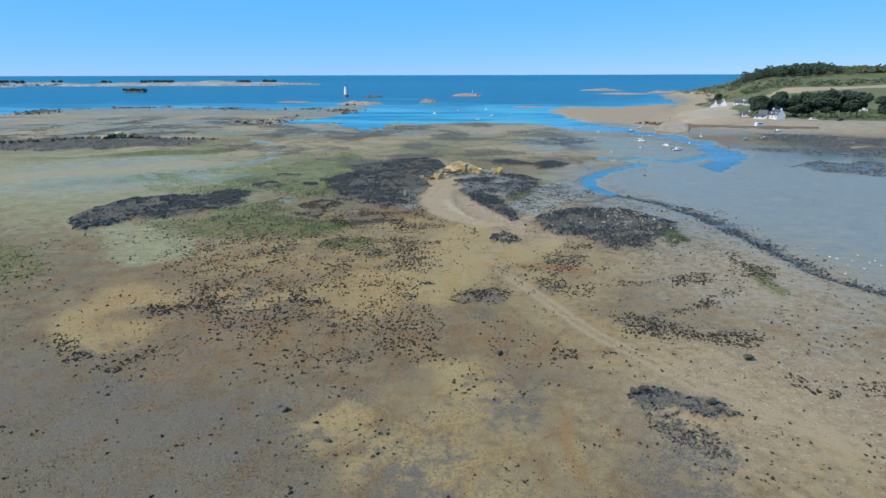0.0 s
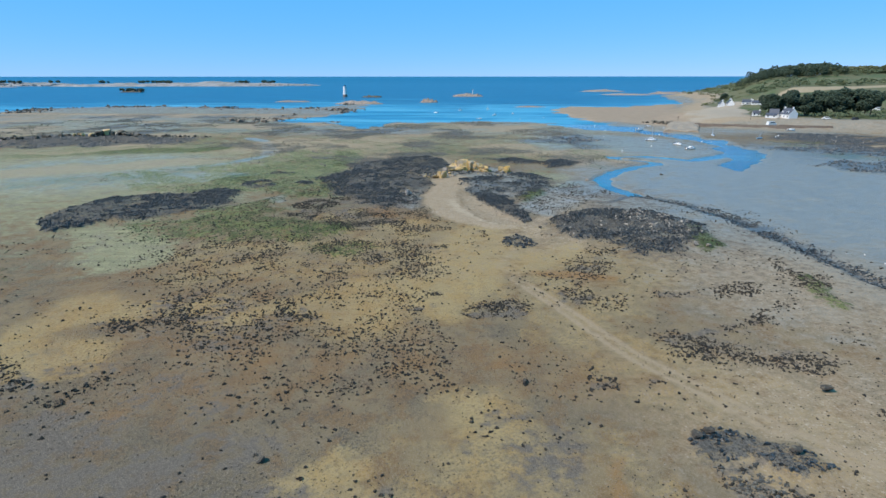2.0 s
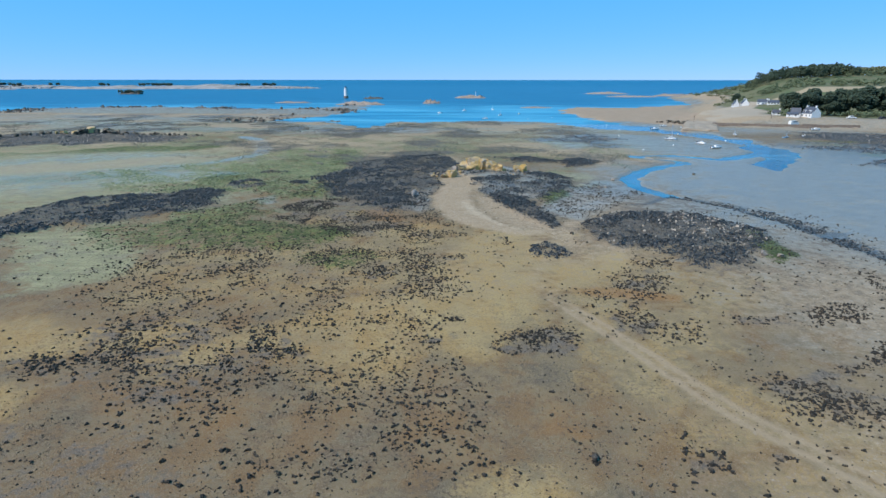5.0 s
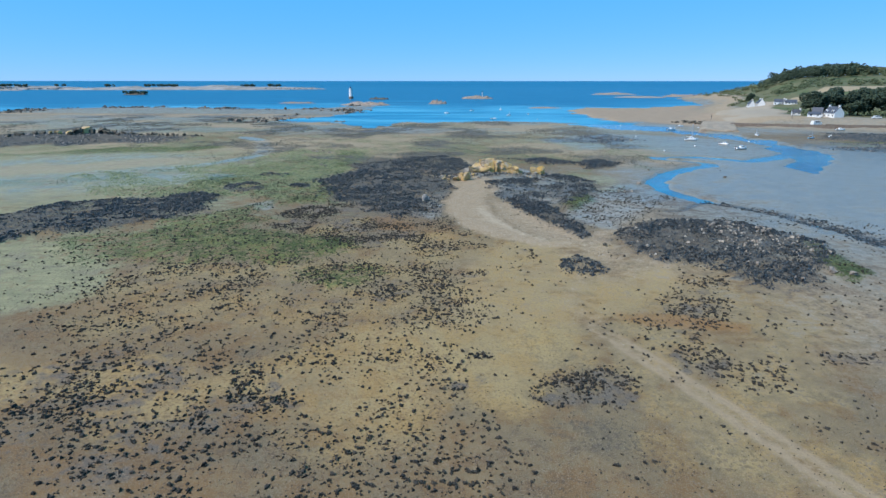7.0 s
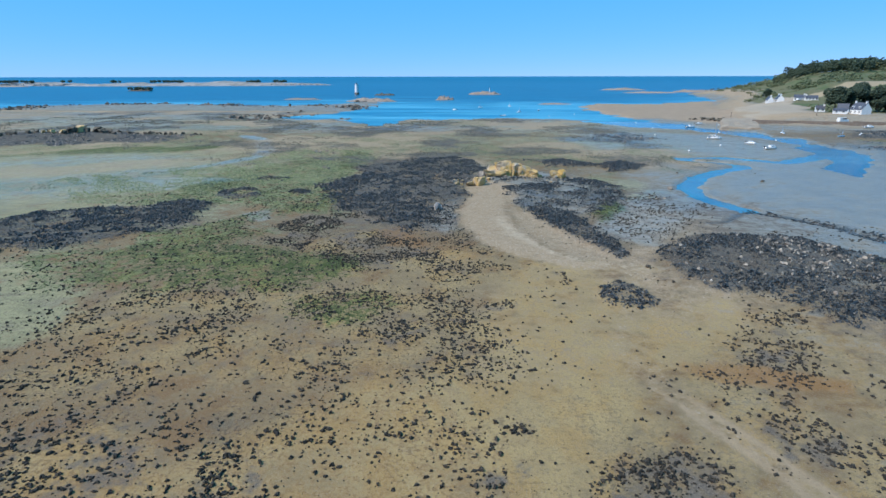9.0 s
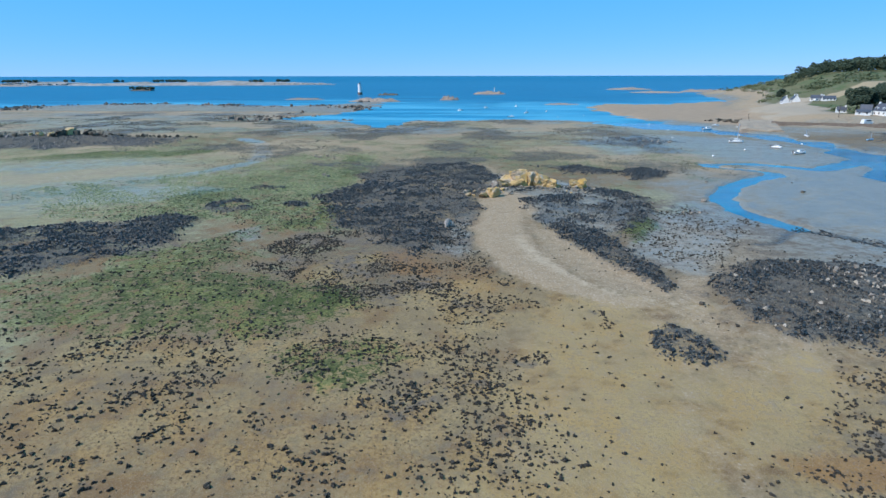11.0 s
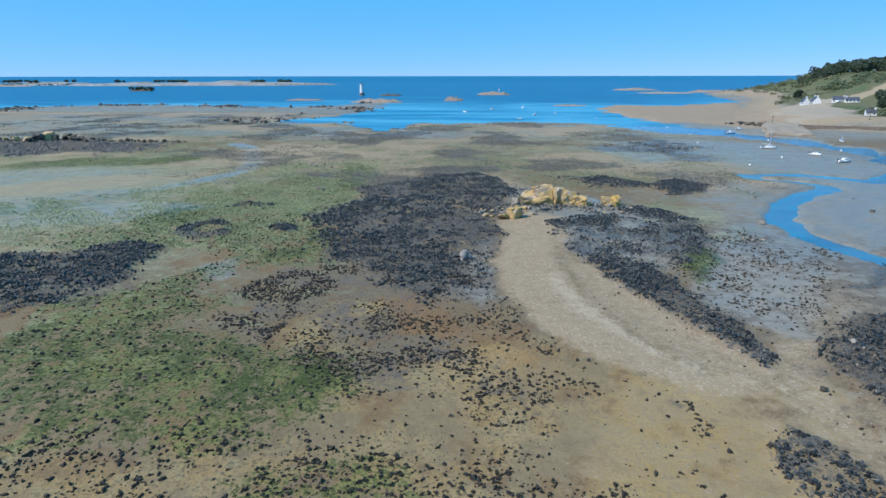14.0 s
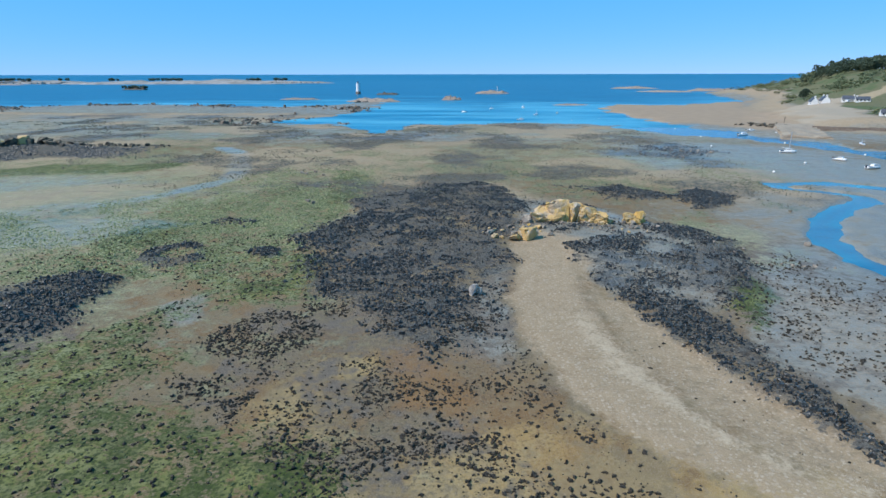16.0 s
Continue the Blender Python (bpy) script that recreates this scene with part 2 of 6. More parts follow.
def water_material():
    n = Nodes("sea_water")
    shallow, calm, streak = n.attr("water_zone")
    big = n.noise(0.02, 4, 0.6, n.stretch(0.35, 1.0, 1.0))
    band = n.noise(0.03, 5, 0.62, n.stretch(0.22, 1.0, 1.0))
    deep = n.mix(n.ramp(big, 0.35, 0.65), (0.000, 0.082, 0.168), (0.000, 0.112, 0.220))
    # shallows: paler over sand, with a whitish surface sheen mixed into the colour
    sh = n.mix(n.ramp(band, 0.38, 0.62), (0.010, 0.172, 0.310), (0.085, 0.330, 0.455))
    col = n.mix(n.ramp(n.math('ADD', shallow, n.math('MULTIPLY', n.math('SUBTRACT', n.math('ADD', big, n.math('MULTIPLY', n.math('SUBTRACT', band, 0.5), 0.8)), 0.5), 1.3)), 0.15, 0.95), deep, sh)
    col = n.mix(n.math('MULTIPLY', calm, 0.8), col, n.mix(n.ramp(band, 0.4, 0.6), (0.040, 0.112, 0.200), (0.055, 0.165, 0.265)))
    wave = n.math('ADD', n.noise(0.9, 4, 0.6), n.math('MULTIPLY', n.noise(0.12, 3), 2.0))
    n.bump(wave, 0.35, 0.25)
    return n.done(col, n.ramp(calm, 0.0, 1.0, 0.30, 0.12), 0.0, 0.07)


def rock_material(name, base, dark, lichen, amount):
    n = Nodes(name)
    big, mid, fine = n.noise(0.35, 4), n.noise(1.6, 5, 0.65), n.noise(7.0, 5, 0.65)
    col = n.mix(n.ramp(mid, 0.35, 0.68), base, tuple(0.62 * v for v in base))
    col = n.mix(n.ramp(n.math('ADD', big, n.math('MULTIPLY', mid, 0.4)), 0.72 - amount * 0.35, 0.80 - amount * 0.25), col, lichen)
    col = n.mix(n.ramp(n.chance(), 0.0, 1.0, 0.0, 0.35), col, tuple(0.7 * v for v in base))
    col = n.mix(n.ramp(fine, 0.52, 0.75, 0.0, 0.8), col, dark)
    n.bump(n.math('ADD', fine, mid), 0.8, 0.12)
    return n.done(col, 0.9, 0.0, 0.2)


def foliage_material(name, a, b):
    n = Nodes(name)
    col = n.mix(n.ramp(n.island(), 0.0, 1.0), a, b)
    col = n.mix(n.ramp(n.noise(1.2, 4), 0.45, 0.7, 0.0, 0.7), col, tuple(0.65 * v for v in a))
    col = n.mix(n.ramp(n.chance(), 0.2, 1.0, 0.0, 0.35), col, b)
    n.bump(n.noise(3.0, 3), 0.8, 0.3)
    return n.done(col, 0.75, 0.0, 0.25)


M_GROUND = ground_material()
M_WATER = water_material()
M_WEED = varied_material("bladderwrack", (0.024, 0.021, 0.016), (0.060, 0.050, 0.036), (0.040, 0.037, 0.033), rough=0.7, spec=0.25)
M_KELP = varied_material("black_weed", (0.010, 0.012, 0.013), (0.060, 0.062, 0.058), (0.024, 0.029, 0.032), rough=0.42, spec=0.6)
M_WEED_BROWN = varied_material("brown_weed", (0.070, 0.066, 0.048), (0.190, 0.170, 0.118), (0.100, 0.108, 0.080), rough=0.6)
M_PALE_ALGAE = varied_material("pale_algae", (0.120, 0.150, 0.050), (0.350, 0.360, 0.180), (0.170, 0.180, 0.120), rough=0.65)
M_DULL_WEED = varied_material("dull_weed", (0.058, 0.054, 0.044), (0.170, 0.152, 0.118), (0.105, 0.106, 0.098), rough=0.6)
M_ALGAE = varied_material("green_weed", (0.026, 0.036, 0.014), (0.075, 0.095, 0.032), (0.022, 0.026, 0.018), rough=0.65)
M_PEBBLE = varied_material("shingle_stone", (0.42, 0.36, 0.28), (0.24, 0.20, 0.16), (0.50, 0.46, 0.40), rough=0.85, spec=0.3)
M_GRANITE = rock_material("lichen_granite", (0.56, 0.48, 0.37), (0.10, 0.085, 0.07), (0.56, 0.35, 0.10), 0.58)
M_CREAM = rock_material("cream_granite", (0.60, 0.455, 0.30), (0.09, 0.072, 0.055), (0.56, 0.37, 0.13), 0.36)
M_PALESTONE = rock_material("white_stone", (0.72, 0.70, 0.66), (0.35, 0.33, 0.30), (0.66, 0.63, 0.57), 0.2)
M_PALEGRANITE = rock_material("pale_granite", (0.47, 0.41, 0.36), (0.11, 0.10, 0.09), (0.52, 0.46, 0.39), 0.2)
M_GREYROCK = rock_material("grey_granite", (0.28, 0.235, 0.19), (0.06, 0.055, 0.05), (0.38, 0.33, 0.26), 0.3)
M_DARKROCK = rock_material("weedy_rock", (0.085, 0.075, 0.062), (0.02, 0.02, 0.018), (0.20, 0.17, 0.12), 0.25)
M_REEF = rock_material("reef_rock", (0.27, 0.215, 0.18), (0.07, 0.058, 0.055), (0.34, 0.27, 0.21), 0.4)
M_WHITE = plain_material("white_paint", (0.80, 0.79, 0.76), (0.72, 0.71, 0.68), 1.0, 0.6, 0.1)
M_HULL = plain_material("white_gelcoat", (0.80, 0.80, 0.78), (0.74, 0.74, 0.72), 1.5, 0.25, 0.0)
M_BLUEHULL = plain_material("blue_hull", (0.26, 0.44, 0.60), (0.20, 0.38, 0.55), 1.5, 0.3, 0.0)
M_DARKTRIM = plain_material("dark_trim", (0.03, 0.035, 0.05), (0.05, 0.05, 0.06), 2.0, 0.4, 0.0)
M_ALU = plain_material("aluminium", (0.75, 0.75, 0.76), (0.62, 0.62, 0.64), 3.0, 0.35, 0.0, 0.9)
M_SLATE = plain_material("slate_roof", (0.060, 0.066, 0.085), (0.085, 0.090, 0.110), 0.8, 0.55, 0.5)
M_GLASS = plain_material("window_glass", (0.02, 0.03, 0.04), (0.03, 0.04, 0.05), 1.0, 0.08, 0.0)
M_STONEWALL = plain_material("stone_wall", (0.17, 0.13, 0.10), (0.22, 0.175, 0.135), 0.7, 0.9, 0.6)
M_SLIP = plain_material("jetty_stone", (0.36, 0.285, 0.20), (0.27, 0.21, 0.15), 0.25, 0.9, 0.5)
M_BARK = plain_material("bark", (0.12, 0.085, 0.06), (0.08, 0.06, 0.045), 1.0, 0.9, 0.6)
M_PINE = foliage_material("dark_pine", (0.030, 0.050, 0.034), (0.066, 0.090, 0.052))
M_SCRUB = foliage_material("scrub_foliage", (0.085, 0.100, 0.045), (0.160, 0.165, 0.080))
M_BROAD = foliage_material("spring_foliage", (0.088, 0.116, 0.056), (0.165, 0.186, 0.098))
M_BLACKPAINT = plain_material("black_paint", (0.02, 0.02, 0.02), (0.04, 0.04, 0.04), 1.0, 0.6, 0.1)
M_SANDISLE = plain_material("island_sand", (0.34, 0.32, 0.30), (0.20, 0.195, 0.175), 0.03, 0.9, 0.2)
M_REEFSTONE = varied_material("shore_stone", (0.10, 0.080, 0.062), (0.24, 0.19, 0.145), (0.055, 0.050, 0.045), rough=0.85, spec=0.3)


# ---------------------------------------------------------------- the plan: smooth zones of the flat
rng = np.random.default_rng(7)
LATTICE = rng.random((256, 256))


def vnoise(x, y, size, seed=0):
    """Smooth value noise, 0 to 1, with cells of that size in metres."""
    u, v = np.asarray(x) / size + seed * 17.31, np.asarray(y) / size + seed * 9.77
    i, j = np.floor(u).astype(int), np.floor(v).astype(int)
    f, g = u - i, v - j
    f, g = f * f * (3 - 2 * f), g * g * (3 - 2 * g)
    a, b = LATTICE[i % 256, j % 256], LATTICE[(i + 1) % 256, j % 256]
    c, d = LATTICE[i % 256, (j + 1) % 256], LATTICE[(i + 1) % 256, (j + 1) % 256]
    return (a * (1 - f) + b * f) * (1 - g) + (c * (1 - f) + d * f) * g


def fbm(x, y, size, seed=0, octaves=4):
    total, weight = 0.0, 0.0
    for k in range(octaves):
        total = total + vnoise(x, y, size / 2 ** k, seed + 3 * k) * 0.5 ** k
        weight += 0.5 ** k
    return total / weight


def smooth(lo, hi, v):
    t = np.clip((v - lo) / (hi - lo), 0, 1)
    return t * t * (3 - 2 * t)


def blob(x, y, cx, cy, rx, ry, turn=0.0, soft=0.35):
    """1 inside an ellipse, 0 outside, with a soft rim."""
    a = radians(turn)
    u, v = x - cx, y - cy
    p, q = (u * math.cos(a) + v * math.sin(a)) / rx, (v * math.cos(a) - u * math.sin(a)) / ry
    return 1 - smooth(1 - soft, 1 + soft, np.sqrt(p * p + q * q))


def blobs(x, y, rows, soft=0.35):
    """The strongest of several ellipses: rows of cx, cy, rx, ry, turn, strength."""
    out = np.zeros_like(x)
    for cx, cy, rx, ry, turn, strength in rows:
        out = np.maximum(out, strength * blob(x, y, cx, cy, rx, ry, turn, soft))
    return out


def along(x, y, line, soft=0.5):
    """1 along a line of x, y, half-width, fading past its half-width."""
    out = np.zeros_like(x)
    for (ax, ay, aw), (bx, by, bw) in zip(line, line[1:]):
        dx, dy = bx - ax, by - ay
        s = np.clip(((x - ax) * dx + (y - ay) * dy) / (dx * dx + dy * dy), 0, 1)
        d = np.hypot(x - ax - s * dx, y - ay - s * dy) / (aw + s * (bw - aw))
        out = np.maximum(out, 1 - smooth(1 - soft, 1 + soft, d))
    return out


def patches(x, y, rows):
    """The strongest of several outlines with soft rims: rows of outline, strength, half-width of the rim."""
    out = np.zeros_like(x)
    for outline, strength, soft in rows:
        px, py = [p[0] for p in outline], [p[1] for p in outline]
        near = (x > min(px) - soft) & (x < max(px) + soft) & (y > min(py) - soft) & (y < max(py) + soft)
        if near.any():
            out[near] = np.maximum(out[near], strength * smooth(-soft, 0.5 * soft, inside(x[near], y[near], outline)))
    return out


def lateral(x, y, line):
    """Signed distance sideways from a line of x, y, half-width."""
    best, out = np.full_like(x, 1e9), np.zeros_like(x)
    for (ax, ay, aw), (bx, by, bw) in zip(line, line[1:]):
        dx, dy = bx - ax, by - ay
        s = np.clip(((x - ax) * dx + (y - ay) * dy) / (dx * dx + dy * dy), 0, 1)
        d = np.hypot(x - ax - s * dx, y - ay - s * dy)
        near = d < best
        best = np.where(near, d, best)
        out = np.where(near, np.sign(dx * (y - ay) - dy * (x - ax)) * d, out)
    return out


def inside(x, y, outline):
    """Signed distance to a closed outline, in metres: positive inside."""
    best, odd = np.full_like(x, 1e9), np.zeros(x.shape, bool)
    for (ax, ay), (bx, by) in zip(outline, outline[1:] + outline[:1]):
        dx, dy = bx - ax, by - ay
        s = np.clip(((x - ax) * dx + (y - ay) * dy) / (dx * dx + dy * dy), 0, 1)
        best = np.minimum(best, np.hypot(x - ax - s * dx, y - ay - s * dy))
        if ay != by:
            odd ^= ((ay > y) != (by > y)) & (x < (y - ay) * dx / dy + ax)
    return np.where(odd, best, -best)


SEA = [(-6390, 700), (-800, 660), (-490, 640), (-514, 726), (-450, 790), (-332, 784), (-222, 738), (-166, 762), (-118, 890),
       (-95, 745), (-109, 604), (-150, 512), (-94, 517), (-62, 442), (-42, 505), (34, 522), (88, 507), (99, 470), (116, 520),
       (118, 556), (131, 697), (161, 760), (234, 757), (369, 840), (440, 1000), (480, 1240), (700, 1450), (6390, 1950),
       (6390, 6390), (-6390, 6390)]
LAND = [(182, 470), (215, 560), (262, 640), (300, 720), (370, 830), (420, 960), (480, 1230), (710, 1400), (6390, 1900), (6390, -700),
        (700, 200), (420, 300), (322, 362), (285, 394), (250, 414), (212, 432)]
CHANNEL_A = [(100, 600, 28), (112, 500, 22), (126, 440, 18), (144, 408, 10), (155, 374, 9), (157, 338, 9), (150, 297, 9), (121, 243, 4)]
CHANNEL_B = [(150, 298, 6), (113, 270, 3.5), (98, 283, 4), (79, 281, 3)]
CHANNEL_C = [(80, 282, 3), (79, 275, 2.6), (87, 269, 3), (93, 264, 2.8), (91, 258, 3.1), (80, 250, 2.9), (69, 239, 3.1), (58, 223, 2.8), (55.5, 208, 2.7), (60, 190, 2.2)]
CHANNEL_E = [(60, 190, 1.2), (53, 183, 1.0), (45, 177, 0.8)]
CHANNEL_D = [(60, 190, 1.4), (71, 175, 2.2), (76, 158, 2.8), (77.5, 141, 2.8), (77.3, 123, 2.2), (78, 109, 2.0), (84, 97, 1.8), (97, 82, 1.8), (130, 60, 1.8)]
TRACK = [(60, 38, 2.0), (47.5, 50.9, 2.3), (34.3, 64.6, 2.0), (23.9, 81.5, 1.9), (16.5, 101, 1.8), (11.2, 113, 1.8), (10.2, 122, 1.9), (14.5, 133, 2.0), (22, 147, 2.4)]
RIDGE = [(0.8, 183, 0.5), (1.4, 177, 1.3), (2.9, 168.5, 1.2), (6.0, 162, 0.9), (9.2, 157, 0.75), (12.1, 153.2, 0.7), (15, 150, 0.6), (18.3, 148.4, 0.5), (21.4, 147.2, 0.3)]
DARK_FAR = [(-269, 724, 60, 9, 3, 1.0), (-480, 716, 70, 10, 0, 1.0), (-60, 410, 16, 7, 20, 0.8), (-110, 425, 22, 5, 8, 0.6), (-222, 338, 66, 20, 10, 1.3), (79, 360, 16, 24, 0, 0.75)]
DARK_SHORE = [(234, 345, 34, 22, -38, 1.0), (216, 316, 26, 15, -30, 0.9), (244, 374, 32, 13, -42, 1.6), (268, 345, 32, 16, -42, 1.4), (200, 292, 30, 13, -28, 1.6), (232, 286, 26, 20, -28, 1.3), (172, 246, 15, 13, -40, 1.5), (196, 240, 24, 22, 0, 1.2), (162, 322, 7, 3, 10, 1.0)]
MEDIUM = [(225, 315, 75, 75, 30, 0.6), (-35, 300, 70, 40, 0, 0.20), (20, 400, 120, 90, 0, 0.22), (-200, 480, 140, 120, 0, 0.22), (60, 320, 40, 40, 0, 0.2), (-330, 640, 200, 90, 0, 0.30)]
ARCS = [[(36, 104, 1.6), (50, 104.5, 1.5), (62, 106, 1.4), (70, 112, 1.2)], [(36, 88, 1.6), (46, 93, 1.6), (56, 100, 1.5), (64, 110, 1.4), (66, 122, 1.2)]]
FILM = [(36, 170, 22, 34, 0, 0.35), (46, 190, 16, 30, 0, 0.5), (60, 120, 22, 30, 0, 0.3), (-60, 60, 40, 20, 0, 0.4)]
OLIVE = [(-150, 250, 110, 130, 20, 0.75), (-20, 330, 150, 75, 0, 0.62), (-250, 450, 200, 130, 0, 0.55), (60, 420, 90, 90, 0, 0.5), (-85, 212, 36, 20, 0, 0.4), (-55, 240, 20, 36, 10, 0.7), (40, 222, 12, 20, 0, 0.6), (-330, 640, 200, 90, 0, 0.5)]
GREEN_FAR = [(-145, 305, 40, 12, 25, 1.2), (205, 337, 18, 6, -20, 1.2), (195, 318, 24, 8, -30, 0.8), (200, 272, 30, 8, -28, 0.9), (16, 296, 20, 11, 0, 0.6), (-175, 290, 45, 9, 15, 0.7), (-122, 226, 40, 8, 32, 0.6), (-30, 300, 60, 20, 0, 0.4), (64, 250, 6, 8, 0, 0.4)]
WET = [(-140, 245, 60, 60, 30, 0.68), (150, 200, 110, 150, 0, 0.85), (48, 200, 12, 24, 0, 0.75), (95, 330, 60, 80, 0, 0.75), (-250, 430, 140, 60, 0, 0.6), (240, 440, 90, 40, 0, 0.5), (64, 100, 22, 30, 0, 0.4)]
# outlines of the near zones, in plan units: strength and softness are given where they are used
WEED_BANK = [(-39.3, 252.8), (-31.7, 262.5), (-23.2, 277.3), (-8.1, 280.3), (-1.2, 263), (1.4, 252), (-2.8, 225.2), (-5.9, 209.3), (-6.6, 197.1), (-8.5, 189.6), (-12.4, 184.2), (-16.6, 181.2), (-20, 176.8), (-24.5, 179.3), (-28.6, 181.9), (-33.1, 189.2), (-37.1, 195.2), (-39.3, 202.8), (-37.3, 208.7), (-46, 219.2), (-44.5, 226.4), (-38.9, 234.5)]
WEED_BANK_FOOT = [(-37.1, 193.6), (-28.2, 183.8), (-20.2, 179.4), (-11.9, 186.1), (-9.1, 181.4), (-13.7, 174.6), (-18.3, 170.9), (-23.2, 174.4), (-30, 181), (-34.6, 184.7)]
WEST_BANK = [(-102.5, 151.5), (-106.9, 167.5), (-104.4, 178.7), (-93.4, 188.5), (-71.1, 191.1), (-64.4, 178.3), (-67.6, 168.6), (-76.3, 162.7), (-89.2, 155.3), (-96.8, 146.6)]
WEST_BANK_B = [(-82.6, 189), (-80.5, 193), (-77.8, 195.7), (-74.7, 196.5), (-70.4, 192.5), (-66.9, 184.3), (-64.2, 177.9), (-65, 173.8), (-66.4, 172), (-68, 170.5)]
EAST_BANK = [(29.7, 157.1), (38.8, 164.7), (51.5, 165.3), (59, 160.7), (61.7, 150.9), (56.2, 137), (48.2, 128.7), (41.2, 126.5), (36.7, 132.1), (32.4, 137.8), (29.3, 143.5), (27.5, 151.6)]
TAIL = [(13.6, 184), (17.2, 182.6), (18.6, 176.2), (19.8, 170.7), (21.2, 166.6), (21.3, 163), (21, 159.1), (21.1, 154.4), (19.9, 152.7), (19, 156.2), (18.4, 160), (16.8, 162.9), (15.2, 167.7), (13.8, 172.8), (12, 176.7)]
TAIL_HEAD = [(6.7, 198.7), (14.2, 209.5), (28.3, 226.7), (33.9, 223.2), (36.9, 215.2), (34.2, 202.6), (26, 193.9), (18.9, 185), (13.3, 178.5), (10.9, 189)]
OUTCROP_SKIRT = [(5.3, 212.6), (14.4, 218.1), (23.4, 222.4), (20.9, 211.4), (12.8, 204.4), (4.8, 202.7)]
EAST_BLOTCH = [(40.8, 261.6), (52.5, 272.1), (56.9, 262.6), (50.6, 253.4), (42.1, 248.1)]
BACK_STRIP = [(15.9, 273.1), (31.4, 276.9), (41.9, 266.8), (37.5, 256.3), (24.8, 257.5), (15.4, 261.8)]
LONE_CLUMP = [(12.6, 139.2), (15.6, 141.1), (18.4, 139.6), (19.6, 136.5), (20, 133.7), (16.4, 132.2), (13.1, 132.7), (11.7, 135.2)]
RING = [(-70.4, 204.4), (-70.7, 210.7), (-67, 215.2), (-61.8, 213.8), (-59.6, 208.1), (-61, 202.4), (-65.4, 200.6)]
RING_HOLE = [(-67.1, 205.7), (-66.7, 210.1), (-64.4, 210.8), (-62.7, 208.1), (-63.8, 205.1)]
STREAK_A = [(-70.7, 229.8), (-67.6, 232.9), (-61, 230.5), (-61.3, 226.2), (-67.2, 226.1)]
STREAK_B = [(-52.2, 209.6), (-50, 213.2), (-45.8, 210.4), (-45.1, 205.8), (-49.4, 205.1)]
CLUMPS_A = [(-46.4, 173.8), (-43.4, 178.7), (-40.5, 183.3), (-35.4, 181.5), (-32.3, 174.9), (-35.5, 171.8), (-35.6, 167.8), (-36.1, 163.2), (-35.7, 158.2), (-39.2, 162.1), (-41.1, 169)]
CLUMPS_B = [(-30.4, 163.3), (-27, 162.3), (-24.5, 166.6), (-21.4, 163.5), (-18.7, 158.8), (-23, 158), (-26.4, 159.5), (-28.1, 157.3)]
CLUMPS_C = [(-23.8, 156.7), (-20.7, 156), (-18, 153.6), (-17.2, 150.8), (-20, 150), (-21.5, 148.1), (-23.9, 151.4), (-25.8, 151.9), (-26, 155)]
CLUMPS_D = [(-19.6, 155.6), (-16.7, 156.9), (-12.6, 156), (-12.1, 154.1), (-15.6, 153.5), (-18.5, 153.6)]
CLUMPS_E = [(-34.7, 169.1), (-26.1, 170.6), (-15.7, 163.6), (-11.5, 157), (-7.9, 153.9), (-6.8, 147.4), (-26.4, 146.9), (-32, 156.6)]
CLUMPS_F = [(-15.6, 151.5), (-13.3, 152.4), (-8.2, 150.4), (-8.2, 147.9), (-15.6, 147.7)]
CLUMPS_G = [(-45.6, 166.4), (-41.3, 166.5), (-38, 162.1), (-40.6, 158.9)]
CLUMPS_H = [(-36.3, 185.1), (-29.5, 182.3), (-18.4, 173.1), (-12, 175), (-10.6, 181.8), (-18.9, 182.5), (-28.6, 186.3)]
CLUMPS_I = [(-15.2, 168.5), (-12.7, 167.1), (-10.8, 163.5), (-13.9, 164)]
CLUMPS_J = [(7.1, 148.4), (9.2, 147.7), (9.2, 141.1), (7.2, 141.4)]
CLUMPS_K = [(-13.4, 151.6), (-7.1, 149.6), (-3.5, 143.3), (-4.9, 140.5), (-11.7, 142)]
CLUMPS_L = [(-4.3, 133.1), (-0.7, 134.7), (-0.6, 131.4), (-4.7, 129.4)]
CLUMPS_M = [(-16.8, 124.6), (-13.7, 125.9), (-12.8, 122.9), (-16.5, 121.1), (-19, 121.3)]
CLUMPS_N = [(-12.1, 127.8), (-7.1, 127.9), (-6.1, 126.4), (-8.8, 125.6), (-11.8, 126.5)]
CLUMPS_O = [(-65.5, 138), (-46, 139.9), (-27.8, 138.8), (-13, 139.1), (-5.7, 131.3), (-2.6, 118.3), (-3.3, 111.9), (-44, 110.9)]
CLUMPS_P = [(-29.2, 99.8), (-26.8, 102), (-23.9, 99.9), (-21.5, 94.2), (-25, 93.4), (-28.2, 96)]
CLUMPS_Q = [(-48.7, 112.5), (-38.9, 114.2), (-32.7, 102.9), (-37.1, 100.8), (-42.7, 103.8)]
CLUMPS_R = [(0.6, 94.1), (4.7, 99.5), (11.3, 101), (11.8, 96.2), (10.2, 93.2), (5.2, 93.7)]
CLUMPS_S = [(-7.7, 97.4), (-2.5, 100.5), (-1.4, 98.7), (-5.8, 96.3)]
CLUMPS_T = [(17.9, 116.2), (27.2, 121.7), (31.7, 129.7), (35.7, 129.8), (31.2, 118.3), (25.3, 114.7), (21.9, 102.7), (16.6, 98.6), (16, 104.7)]
CLUMPS_U = [(-4, 104.8), (-2, 105.3), (-1.5, 103.6), (-3.7, 103.1)]
CLUMPS_V = [(-43.7, 93.1), (-39.2, 94.1), (-36.7, 89.8), (-41.1, 89.7)]
